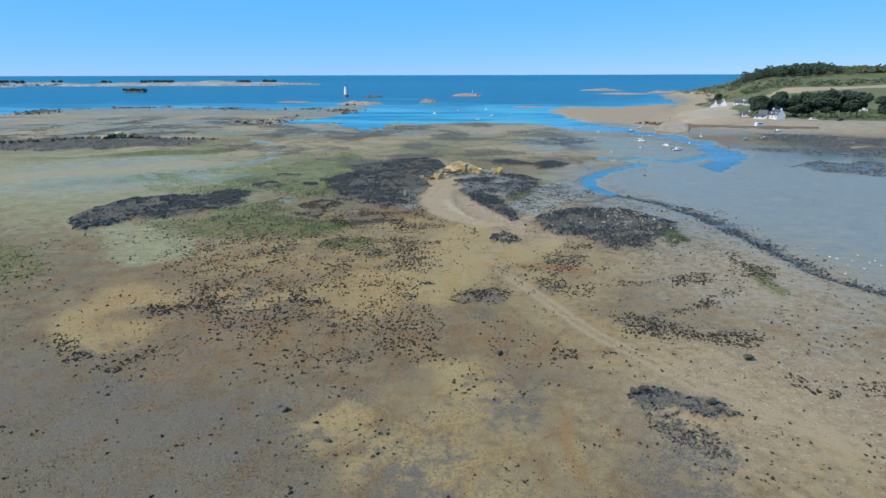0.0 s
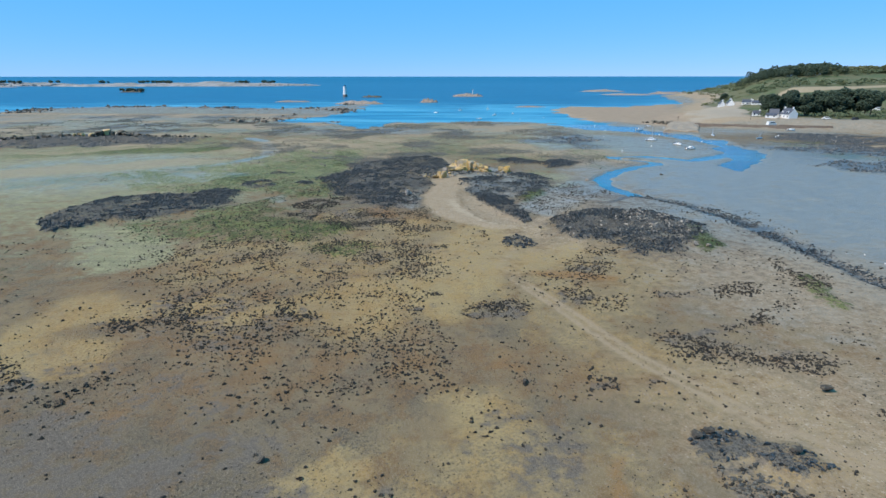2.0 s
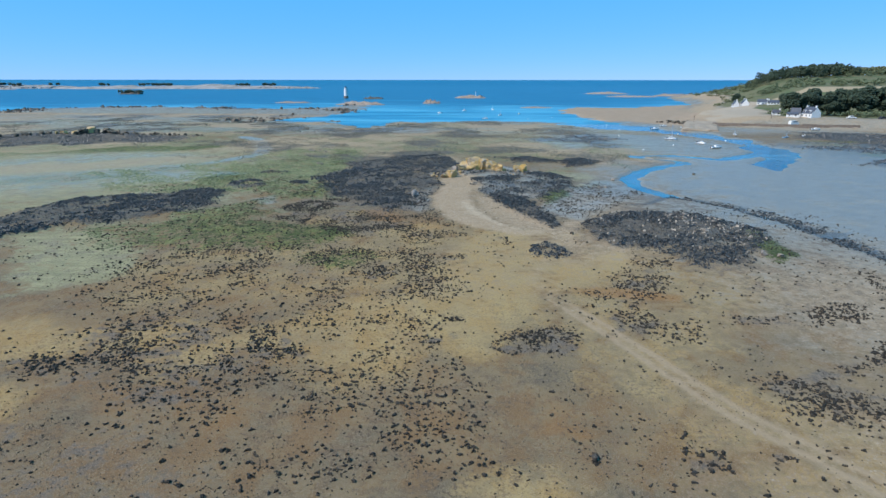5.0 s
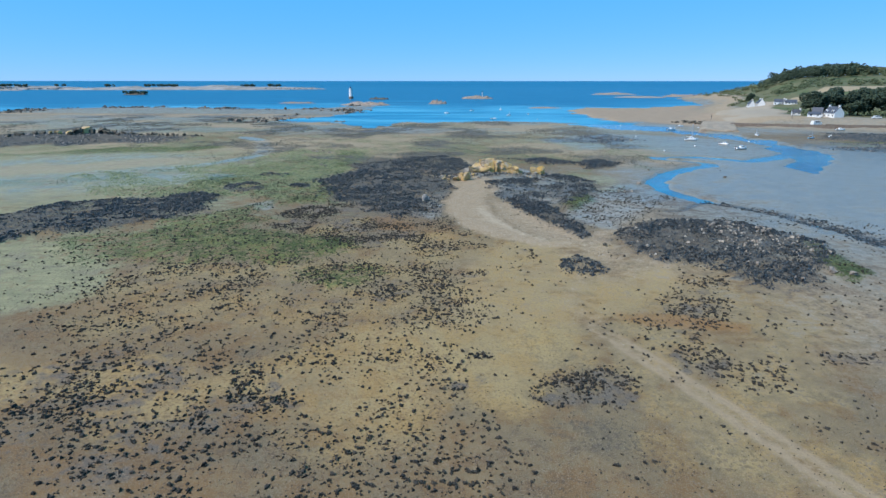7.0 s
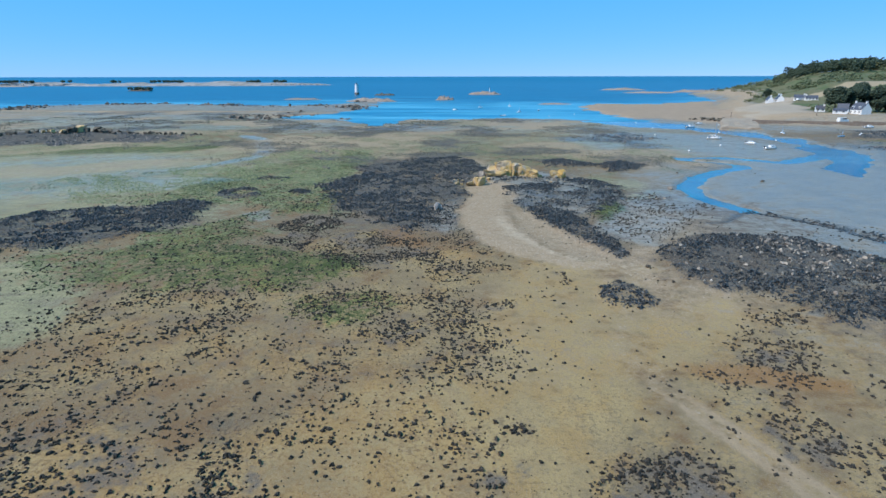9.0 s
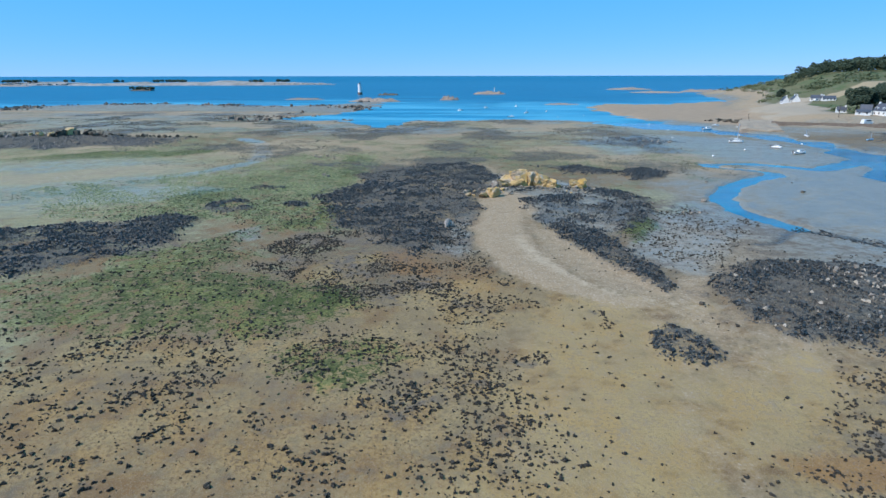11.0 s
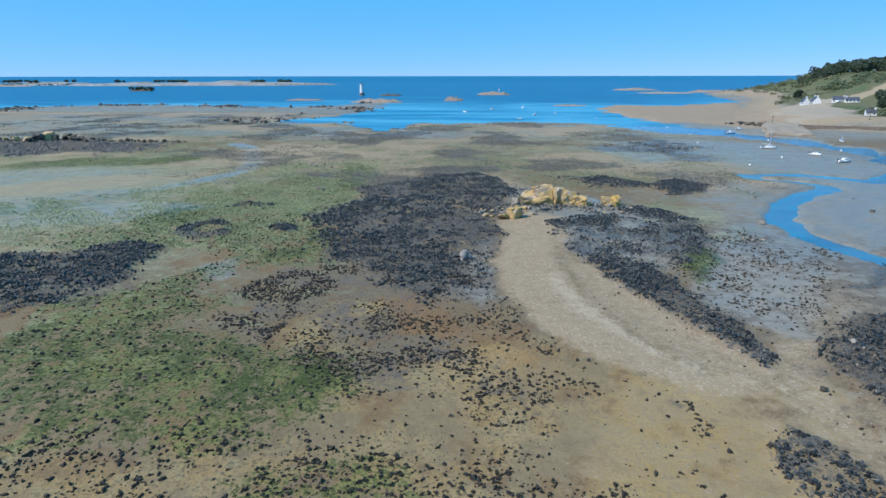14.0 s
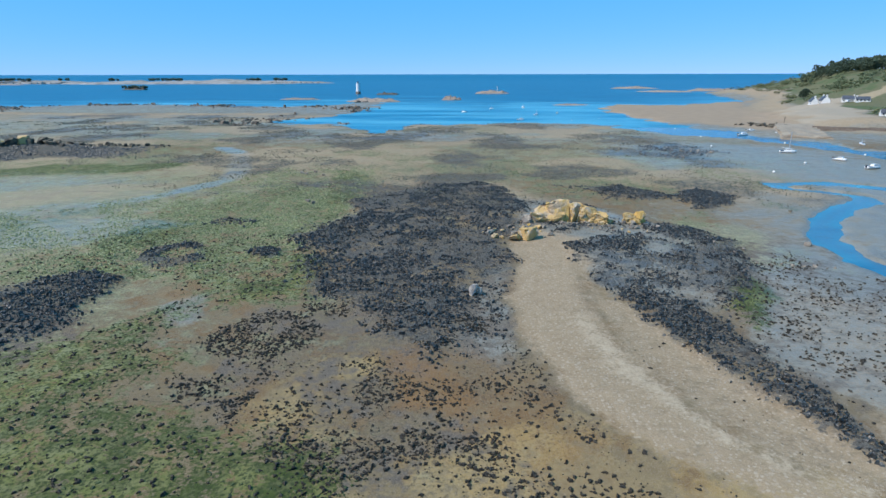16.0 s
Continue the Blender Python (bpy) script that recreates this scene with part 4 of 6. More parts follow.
def fields(x, y):
    """All zones of the ground at these places, and its height."""
    x, y = np.asarray(x, float), np.asarray(y, float)
    r = np.hypot(x, y)
    amp = np.clip(r / 90, 0.8, 6)
    wx = x + amp * 3.2 * (fbm(x, y, 14, 1) - 0.5) * 2
    wy = y + amp * 3.2 * (fbm(x, y, 14, 2) - 0.5) * 2
    nx = x + 1.6 * (fbm(x, y, 5, 3, 3) - 0.5) * 2
    ny = y + 1.6 * (fbm(x, y, 5, 4, 3) - 0.5) * 2
    sea = inside(wx, wy, SEA)
    land = inside(wx, wy, LAND)
    channel = np.maximum.reduce([along(wx, wy, CHANNEL_A, 0.6), along(nx, ny, CHANNEL_B, 0.6), along(nx, ny, CHANNEL_C, 0.7), 0.49 * along(nx, ny, CHANNEL_D, 1.0), 0.3 * along(nx, ny, CHANNEL_E, 1.0)])
    f = {}
    tear = np.where(y > 300, 0.8, 1.0) * ((fbm(x, y, 11, 11) - 0.5) * 1.9 + (fbm(x, y, 2.6, 12, 2) - 0.5) * 0.9)
    dark = np.maximum.reduce([blobs(wx, wy, DARK_FAR, 0.6), blobs(wx, wy, DARK_SHORE, 0.6), patches(0.5 * (wx + nx), 0.5 * (wy + ny), DARK_NEAR)])
    dark = smooth(0.16, 0.95, dark + 0.75 * tear * smooth(0.02, 0.3, dark)) * np.minimum(1, dark * 4)
    cluster = np.maximum.reduce([patches(nx, ny, CLUMPS)] + [0.85 * along(nx, ny, arc, 0.9) for arc in ARCS])
    ring = patches(nx, ny, [(RING_HOLE, 1.0, 1.0)])
    shingle = patches(nx, ny, [(SHINGLE_A, 1.0, 2.4)])
    ridge = along(nx, ny, RIDGE, 1.6)
    shingle = np.maximum(shingle, ridge)
    gravel = patches(nx, ny, [(GREY_PATCH, 0.9, 1.0)])
    clear = (1 - shingle) * (1 - along(wx, wy, SHORE_PATH)) * (1 - smooth(0.2, 0.7, channel)) * (1 - smooth(-5, 10, land)) * (1 - smooth(-6, 4, sea))
    dark = dark * clear * (1 - ring) * (1 - 0.6 * patches(nx, ny, [(MUD_A, 1.0, 5)]))
    broken = fbm(x, y, 60, 9)
    medium = blobs(wx, wy, MEDIUM, 0.8) * clear * smooth(0.25, 0.7, broken + 0.12)
    cluster = cluster * clear
    track = along(nx, ny, TRACK, 0.8) * 0.8
    beach = smooth(-12, 10, inside(wx, wy, [(135, 520), (120, 556), (132, 697), (165, 760), (240, 757), (380, 850), (300, 760), (262, 660), (232, 560), (196, 470), (172, 404), (150, 408), (160, 470)]))
    inland = land + 16 * (fbm(x, y, 30, 14) - 0.5)
    strip = inside(wx, wy, FRONT)
    front = np.maximum(smooth(-16, -4, land) * (1 - smooth(16, 30, inland)) * (y > 420), smooth(-4, 6, strip) * smooth(-16, -4, land))
    outer = smooth(236, 268, y) * (1 - smooth(75, 100, x)) * (1 - smooth(560, 640, y)) * clear * (1 - blob(x, y, -165, 232, 90, 60, 25, 0.4))
    f["weed"] = np.clip(np.maximum.reduce([np.where(y < 290, 0.72, 0.9) * dark, medium]) * (1 - 0.9 * front) + np.maximum(along(nx, ny, CHANNEL_D, 1.1), along(nx, ny, CHANNEL_E, 1.1)) * 0.8 + outer * 0.5 * smooth(0.56, 0.68, fbm(x, y, 24, 41, 3)), 0, 1)
    f["green"] = np.maximum(np.maximum(blobs(wx, wy, GREEN_FAR), patches(nx, ny, GREEN_NEAR)) * clear, outer * 0.5 * smooth(0.56, 0.66, fbm(x, y, 36, 42, 3)))
    f["tuft"] = outer * smooth(0.44, 0.62, fbm(x, y, 24, 41, 3))
    f["ochre"] = np.clip(np.maximum(patches(wx, wy, SAND), 0.7 * track), 0, 1)
    f["pale"] = np.clip(np.maximum.reduce([0.74 * shingle, 0.5 * track, 0.9 * along(wx, wy, SHORE_PATH), patches(nx, ny, APRON), 0.5 * blob(wx, wy, 60, 106, 26, 34, 0, 0.8), 0.4 * blob(wx, wy, 34, 174, 14, 30, 0, 0.8), 0.45 * along(wx, wy, PALE_LEFT), 0.55 * blob(wx, wy, 47, 64, 30, 24, 0, 0.8), 0.45 * blob(wx, wy, 24, 137, 16, 12, 0, 0.8), 0.95 * along(wx, wy, PALE_FAR), np.where(y < 452, 0.45, 0.75) * front, outer * 0.6 * smooth(0.40, 0.60, fbm(x, y, 30, 43, 3))]), 0, 1)
    f["rust"] = patches(nx, ny, RUST)
    f["wet"] = np.clip(np.maximum.reduce([blobs(wx, wy, WET, 0.5), patches(nx, ny, WET_NEAR), along(nx, ny, POOL_LEFT) * 1.2, smooth(0.05, 0.4, channel), smooth(330, 420, y) * 0.6]), 0, 1) * (1 - shingle)
    f["film"] = np.clip(np.maximum.reduce([blobs(wx, wy, FILM, 0.7), patches(wx, wy, MUD), 0.4 * smooth(0.25, 0.85, cluster), gravel]), 0, 1) * (1 - shingle)
    f["olive"] = np.maximum(blobs(wx, wy, OLIVE, 0.6), patches(wx, wy, OLIVE_NEAR)) * (1 - shingle) * clear
    f["cluster"], f["gravel"], f["ridge"] = cluster, gravel, ridge
    field = along(x, y, [(312, 596, 7), (350, 618, 10), (420, 648, 24), (500, 660, 22), (620, 680, 28)], 0.2)
    f["grass"] = smooth(18, 30, inland) * (1 - smooth(-6, 4, strip))
    f["soil"] = field * f["grass"]
    f["road"] = smooth(0, 8, strip) * smooth(-4, 5, land) * (1 - f["grass"]) * np.maximum(smooth(452, 480, y), 0.35)
    f["beach"] = beach * (1 - 0.6 * smooth(470, 440, y)) * (1 - f["grass"]) * (1 - 0.9 * front * smooth(0, 8, strip))
    # height
    z = 0.22 * (fbm(x, y, 40, 5) - 0.5) + 0.16 * (fbm(x, y, 4, 6, 3) - 0.5)
    z = z + 0.7 * dark * smooth(0.2, 0.9, fbm(x, y, 22, 7) + 0.2) + 0.5 * medium + 0.25 * patches(x, y, [(SHINGLE_A, 1.0, 4)]) + 0.35 * f["green"]
    z = z + 1.6 * np.exp(-((x - 5) / 22) ** 2 - ((y - 224) / 20) ** 2) + 0.9 * blob(x, y, 45, 151, 18, 20, 0, 0.9) + 3.0 * blob(x, y, -215, 348, 60, 12, 8, 0.8)
    z = z + 0.7 * beach + 1.4 * smooth(-14, 10, land)
    hill = 19 * smooth(25, 110, land) * smooth(520, 680, y + 0.25 * (x - 300)) * (1 - 0.75 * smooth(920, 1300, y))
    hill = hill + 14 * np.exp(-0.5 * (((x - 660) / 170) ** 2 + ((y - 960) / 140) ** 2)) + 10 * np.exp(-0.5 * (((x - 1300) / 420) ** 2 + ((y - 900) / 300) ** 2))
    z = z + 5.0 * smooth(2, 34, land) + hill + smooth(60, 150, land) * 3 * (fbm(x, y, 120, 8) - 0.5)
    z = z - 1.3 * smooth(0.1, 0.95, channel) * (1 - smooth(0, 8, land))
    z = z - 6 * smooth(-14, 60, sea) - 0.3 * smooth(-40, -5, sea)
    f["z"], f["sea"], f["land"], f["channel"], f["dark"], f["medium"], f["shingle"], f["clear"] = z, sea, land, channel, dark, medium, shingle, clear
    return f


def height(x, y):
    return float(fields(np.array([x]), np.array([y]))["z"][0])


WATER = -0.55


# ---------------------------------------------------------------- mesh helpers
def array_mesh(name, verts, tris, material, flat=False):
    """A triangle mesh straight from arrays."""
    me = bpy.data.meshes.new(name)
    verts, tris = np.asarray(verts, np.float32), np.asarray(tris, np.int32)
    me.vertices.add(len(verts))
    me.vertices.foreach_set("co", verts.ravel())
    k = tris.shape[1]
    me.loops.add(tris.size)
    me.loops.foreach_set("vertex_index", tris.ravel())
    me.polygons.add(len(tris))
    me.polygons.foreach_set("loop_start", np.arange(0, tris.size, k, dtype=np.int32))
    me.polygons.foreach_set("loop_total", np.full(len(tris), k, np.int32))
    me.polygons.foreach_set("use_smooth", np.full(len(tris), not flat))
    me.materials.append(material)
    me.update(calc_edges=True)
    return me


def paint(me, name, r, g, b):
    a = me.attributes.new(name, 'FLOAT_COLOR', 'POINT')
    a.data.foreach_set("color", np.stack([r, g, b, np.ones_like(r)], 1).astype(np.float32).ravel())


def spaced(lo, hi, step, reach, growth):
    """Coordinates: even between lo and hi, ever wider beyond, out to the reach."""
    mid = list(np.arange(lo, hi, step))
    left, right, s = [], [], step
    a, b = lo, mid[-1]
    while b < reach[1]:
        s *= growth
        b += s
        right.append(min(b, reach[1]))
    s = step
    while a > reach[0]:
        s *= growth
        a -= s
        left.append(max(a, reach[0]))
    return np.array(left[::-1] + mid + right)


def sheet(name, xs, ys, material):
    x, y = np.meshgrid(xs, ys)
    nx, ny = len(xs), len(ys)
    i = (np.arange(ny - 1)[:, None] * nx + np.arange(nx - 1)[None, :]).ravel()
    quads = np.stack([i, i + 1, i + nx + 1, i + nx], 1)
    return x.ravel(), y.ravel(), quads


def part(name, bm, material, parent=None, label="", flat=True):
    """Links a bmesh as one mesh object under a thing or under a part."""
    me = bpy.data.meshes.new(name)
    bm.to_mesh(me)
    bm.free()
    me.materials.append(material)
    if not flat:
        me.polygons.foreach_set("use_smooth", [True] * len(me.polygons))
    ob = new(name, me)
    if parent:
        ob.parent = parent
    if label:
        tagged(ob, label)
    return ob


def box(bm, x0, x1, y0, y1, z0, z1, bevel=0.0):
    m = Matrix.Translation(((x0 + x1) / 2, (y0 + y1) / 2, (z0 + z1) / 2)) @ Matrix.Diagonal((x1 - x0, y1 - y0, z1 - z0, 1))
    g = bmesh.ops.create_cube(bm, size=1, matrix=m)
    if bevel:
        edges = list({e for v in g["verts"] for e in v.link_edges})
        bmesh.ops.bevel(bm, geom=edges, offset=bevel, segments=2, affect='EDGES')
    return bm


def tube(bm, a, b, ra, rb, sides=10):
    a, b = Vector(a), Vector(b)
    m = Matrix.Translation((a + b) / 2) @ (b - a).to_track_quat("Z", "Y").to_matrix().to_4x4()
    bmesh.ops.create_cone(bm, cap_ends=True, segments=sides, radius1=ra, radius2=rb, depth=(b - a).length, matrix=m)
    return bm


def thing(name, at, label, category, group="", turn=0.0, kind=""):
    """An empty at a thing's base, to carry its parts."""
    ob = new(name)
    ob.empty_display_size = 0.3
    ob.matrix_world = pose(*at, 0, 0, turn)
    return tagged(ob, label, category, group, kind)


# ---------------------------------------------------------------- ground and water
gx = spaced(-105, 80, 1.05, (-6390, 6390), 1.028)
gy = spaced(36, 285, 1.05, (-600, 6390), 1.028)
px, py, quads = sheet("ground", gx, gy, M_GROUND)
F0 = fields(px, py)
me = array_mesh("ground", np.stack([px, py, F0["z"]], 1), quads, M_GROUND)
paint(me, "zone_a", F0["weed"], F0["green"], F0["ochre"])
paint(me, "zone_b", F0["pale"], F0["rust"], F0["wet"])
damp = np.maximum(F0["wet"], smooth(135, 190, py) * np.maximum.reduce([0.45 * F0["olive"], 0.3 * F0["weed"], 0.2 * F0["green"], 0.35 * np.ones_like(px)]))
damp = damp * (1 - F0["pale"] * 0.8) * (1 - F0["grass"]) * (1 - 0.6 * F0["beach"])
paint(me, "zone_d", F0["film"], F0["olive"], damp)
paint(me, "zone_c", F0["grass"], F0["soil"], F0["beach"])
paint(me, "zone_e", np.clip(0.5 + 0.05 * lateral(px, py, TRACK), 0, 1), along(px, py, TRACK[:6], 0.6) * smooth(118, 104, py), F0["road"])
paint(me, "zone_f", F0["ridge"], F0["ridge"], F0["ridge"])
ground = tagged(new("ground", me), "sandy tidal flat with weed, algae and mud at low tide", "ground", "", "structure")

wx_, wy_ = spaced(-200, 260, 6, (-6385, 6385), 1.05), spaced(60, 900, 6, (-590, 6385), 1.05)
px, py, quads = sheet("water", wx_, wy_, M_WATER)
FW = fields(px, py)
far = np.hypot(px, py)
rim = WATER + 53 * smooth(3600, 6385, np.maximum(np.abs(px), py)) ** 1.5
me = array_mesh("water", np.stack([px, py, rim], 1), quads, M_WATER)
shore = np.clip(1 - FW["sea"] / 330, 0, 1) * (1 - smooth(700, 1000, py) * 0.6)
shore = np.where(FW["sea"] < -6, 0.62, shore)
paint(me, "water_zone", np.clip(shore, 0, 1), smooth(0.2, 0.6, FW["channel"]) * (py < 480), np.zeros_like(px))
water = tagged(new("water", me), "blue sea and tidal channels, calm, paler in the shallows", "water", "", "structure")


# ---------------------------------------------------------------- loose stuff: weed clumps, tufts, stones


def lumps(name, x, y, z, size, tall, material, ragged=0.45, sides=5, seed=1, low=False):
    """One joined mesh of ragged lumps: two rings of corners and a tip each, or one ring and a tip where they are small."""
    g = np.random.default_rng(seed)
    n = len(x)
    turn = g.random(n) * math.tau
    ang = (np.arange(sides) * math.tau / sides)[None, :] + turn[:, None]
    long = 1 + 0.35 * np.cos(2 * (ang - g.random(n)[:, None] * math.tau))
    r0 = size[:, None] * long * (1 + ragged * (g.random((n, sides)) * 2 - 1))
    r1 = r0 * (0.55 + 0.35 * g.random((n, sides)))
    h1 = tall[:, None] * (0.45 + 0.55 * g.random((n, sides)))
    foot = np.stack([x[:, None] + r0 * np.cos(ang), y[:, None] + r0 * np.sin(ang), np.repeat(z[:, None] - 0.05, sides, 1)], 2)
    up = np.stack([x[:, None] + r1 * np.cos(ang + 0.2), y[:, None] + r1 * np.sin(ang + 0.2), z[:, None] + h1], 2)
    off = (g.random((n, 2)) - 0.5) * size[:, None] * 0.5
    top = np.stack([x + off[:, 0], y + off[:, 1], z + tall * (0.8 + 0.4 * g.random(n))], 1)[:, None, :]
    k = np.arange(sides)
    k2 = (k + 1) % sides
    if low:
        tri = np.stack([k, k2, np.full(sides, sides)], 1)
        tris = (tri[None] + (sides + 1) * np.arange(n)[:, None, None]).reshape(-1, 3)
        return new(name, array_mesh(name, np.concatenate([foot, top], 1).reshape(-1, 3), tris, material, flat=True))
    verts = np.concatenate([foot, up, top], 1).reshape(-1, 3)
    tri = np.concatenate([np.stack([k, k2, sides + k2], 1), np.stack([k, sides + k2, sides + k], 1), np.stack([sides + k, sides + k2, np.full(sides, 2 * sides)], 1)])
    tris = (tri[None] + (2 * sides + 1) * np.arange(n)[:, None, None]).reshape(-1, 3)
    return new(name, array_mesh(name, verts, tris, material, flat=True))


def strew(count, x0, x1, y0, y1, density, seed):
    """Random places kept with the chance that density gives."""
    g = np.random.default_rng(seed)
    x, y = x0 + (x1 - x0) * g.random(count), y0 + (y1 - y0) * g.random(count)
    f = fields(x, y)
    keep = g.random(count) < density(x, y, f)
    return x[keep], y[keep], {k: v[keep] for k, v in f.items()}, g


def scatter_density(x, y, f):
    bunch = smooth(0.38, 0.62, fbm(x, y, 5, 21, 4))
    d = np.maximum(0.95 * f["cluster"] * (0.12 + 1.1 * bunch), 0.12 * np.clip(f["green"], 0, 1))
    d = np.maximum(d, 0.30 * patches(x, y, [(WET_A, 1.0, 4)]) * (0.2 + 0.8 * bunch))
    d = np.maximum(d, 0.05 * bunch * (y < 175))
    return np.clip(d, 0, 1) * f["clear"] * (1 - 0.9 * smooth(0.4, 0.75, f["pale"])) * (1 - smooth(0.4, 0.8, f["dark"]))


def tufted(x, y, z, size, g):
    """Two or three leaning lobes to each clump."""
    xs, ys, zs, ss = [x], [y], [z], [size]
    for k in range(2):
        a, pick = g.random(len(x)) * math.tau, g.random(len(x)) < 0.75
        xs.append((x + 0.75 * size * np.cos(a))[pick])
        ys.append((y + 0.75 * size * np.sin(a))[pick])
        zs.append(z[pick])
        ss.append((size * (0.5 + 0.4 * g.random(len(x))))[pick])
    return np.concatenate(xs), np.concatenate(ys), np.concatenate(zs), np.concatenate(ss)


x, y, f, g = strew(300000, -100, 85, 44, 222, scatter_density, 31)
x, y, z, s = tufted(x, y, f["z"], (0.065 + 0.145 * g.random(len(x)) ** 1.9) * (1.08 - 0.05 * smooth(100, 150, y)), g)
tagged(lumps("seaweed_clumps", x, y, z, s, s * (0.7 + 0.7 * g.random(len(x))), M_WEED, 0.5, 4, seed=41), "dark bladderwrack clumps strewn over the wet sand", "seaweed", "", "stuff")

x, y, f, g = strew(170000, -85, 85, 38, 190, lambda x, y, f: f["clear"] * (1 - 0.8 * np.clip(f["pale"] * 1.3, 0, 1)) * (0.03 + 0.35 * f["cluster"] + (0.14 + 0.75 * smooth(0.42, 0.68, fbm(x, y, 9, 23, 4))) * smooth(105, 75, y)), 32)
s = 0.045 + 0.10 * g.random(len(x)) ** 2.4
tagged(lumps("weed_scraps", x, y, f["z"], s, s * 0.7, M_WEED, 0.45, 4, seed=42, low=True), "small dark scraps of weed on muddy sand", "seaweed", "", "stuff")

x, y, f, g = strew(300000, -112, 70, 125, 290, lambda x, y, f: np.clip(f["dark"] * (0.08 + 0.92 * smooth(0.43, 0.53, 0.5 * fbm(x, y, 2.4, 25, 3) + 0.5 * fbm(x, y, 9, 24, 3))), 0, 1), 33)
s = 0.08 + 0.21 * g.random(len(x)) ** 2.4
tagged(lumps("kelp_bank", x, y, f["z"], s, s * (0.7 + 1.1 * g.random(len(x))), M_KELP, 0.5, 4, seed=43), "black weed-covered stones in a dense bank", "seaweed", "", "stuff")

for name, x0, x1, y0, y1, count, seed in (("ridge_weed", -300, -140, 305, 385, 34000, 61), ("shore_weed", 140, 330, 205, 420, 90000, 62), ("outer_weed", 15, 125, 285, 400, 26000, 67)):
    x, y, f, g = strew(count, x0, x1, y0, y1, lambda x, y, f: np.clip(f["dark"] * smooth(0.3, 0.6, fbm(x, y, 5, 29, 3)), 0, 1), seed)
    s = 0.15 + 0.30 * g.random(len(x)) ** 2
    tagged(lumps(name, x, y, f["z"], s, s * (0.6 + 0.7 * g.random(len(x))), M_KELP, 0.5, 4, seed, True), "black weed over stones on a low bank", "seaweed", "", "stuff")

x, y, f, g = strew(60000, 55, 125, 60, 195, lambda x, y, f: np.clip(along(x, y, CHANNEL_D, 0.9) * smooth(0.33, 0.52, fbm(x, y, 5, 38, 3)), 0, 1), 71)
s = 0.12 + 0.26 * g.random(len(x)) ** 2
tagged(lumps("channel_weed", x, y, np.maximum(f["z"], WATER), s, s * (0.4 + 0.5 * g.random(len(x))), M_KELP, 0.5, 4, 72), "dark weed lining a narrow tidal channel", "seaweed", "", "stuff")

x, y, f, g = strew(3000, 18, 42, 48, 70, lambda x, y, f: np.clip(f["dark"] * smooth(0.3, 0.5, fbm(x, y, 2.5, 29, 3)), 0, 1), 65)
s = 0.10 + 0.24 * g.random(len(x)) ** 2.2
tagged(lumps("weedy_rock_patch", x, y, f["z"], s, s * (0.5 + 0.6 * g.random(len(x))), M_KELP, 0.5, 5, 66), "low rocks under black weed on open sand", "seaweed", "", "stuff")

x, y, f, g = strew(7000, 16, 40, 46, 68, lambda x, y, f: np.clip(f["gravel"] * smooth(0.3, 0.6, fbm(x, y, 3, 30, 3)), 0, 0.8), 68)
s = 0.09 + 0.20 * g.random(len(x)) ** 2
tagged(lumps("patch_stones", x, y, f["z"], s, s * 0.9, M_DULL_WEED, 0.3, 5, 69), "grey stones among weed on open sand", "stones", "", "stuff")

x, y, f, g = strew(15000, -560, -90, 470, 900, lambda x, y, f: np.clip(smooth(-55, -15, f["sea"]) * (1 - smooth(6, 14, f["sea"])) * smooth(0.54, 0.66, fbm(x, y, 48, 37)), 0, 1), 63)
s = 0.4 + 1.8 * g.random(len(x)) ** 3
tagged(lumps("shore_rocks", x, y, f["z"], s, s * (0.6 + 0.8 * g.random(len(x))), M_REEFSTONE, 0.4, 5, 64), "brown and dark rocks strewn along the far shore", "rocks", "", "stuff")

x, y, f, g = strew(330000, -330, 110, 238, 560, lambda x, y, f: np.clip(0.8 * f["tuft"] * (1 - f["dark"]), 0, 1) * smooth(0.40, 0.58, fbm(x, y, 7, 26, 3)) * np.clip(1.2 - (y - 240) / 400, 0.2, 1), 34)
s = (0.10 + 0.20 * g.random(len(x)) ** 2) * np.clip(1 + (y - 300) / 260, 1, 2)
tagged(lumps("distant_weed", x, y, f["z"], s, s * (0.7 + 0.6 * g.random(len(x))), M_WEED_BROWN, 0.5, 4, seed=44, low=True), "brown weed tufts on the outer flat", "seaweed", "", "stuff")

x, y, f, g = strew(150000, -130, 75, 100, 330, lambda x, y, f: np.clip(0.6 * f["green"], 0, 1) * smooth(0.35, 0.6, fbm(x, y, 7, 27, 3)), 35)
s = 0.07 + 0.17 * g.random(len(x)) ** 2
tagged(lumps("green_algae_tufts", x, y, f["z"], s, s * 0.5, M_ALGAE, 0.5, seed=45), "green algae tufts on low stones", "algae", "", "stuff")

x, y, f, g = strew(110000, -130, -30, 196, 315, lambda x, y, f: patches(x, y, [(STREAKY_FLAT, 0.8, 6)]) * (1 - f["dark"]) * smooth(0.42, 0.58, 0.6 * fbm(x + 0.8 * y, 0.45 * y, 7, 39, 3) + 0.4 * fbm(x, y, 2.5, 40, 2)), 73)
s = 0.10 + 0.20 * g.random(len(x)) ** 2
tagged(lumps("streaky_algae", x, y, f["z"], s, s * (0.4 + 0.5 * g.random(len(x))), M_PALE_ALGAE, 0.5, 4, seed=74, low=True), "grey-green algae drawn out in streaks on the flat", "algae", "", "stuff")

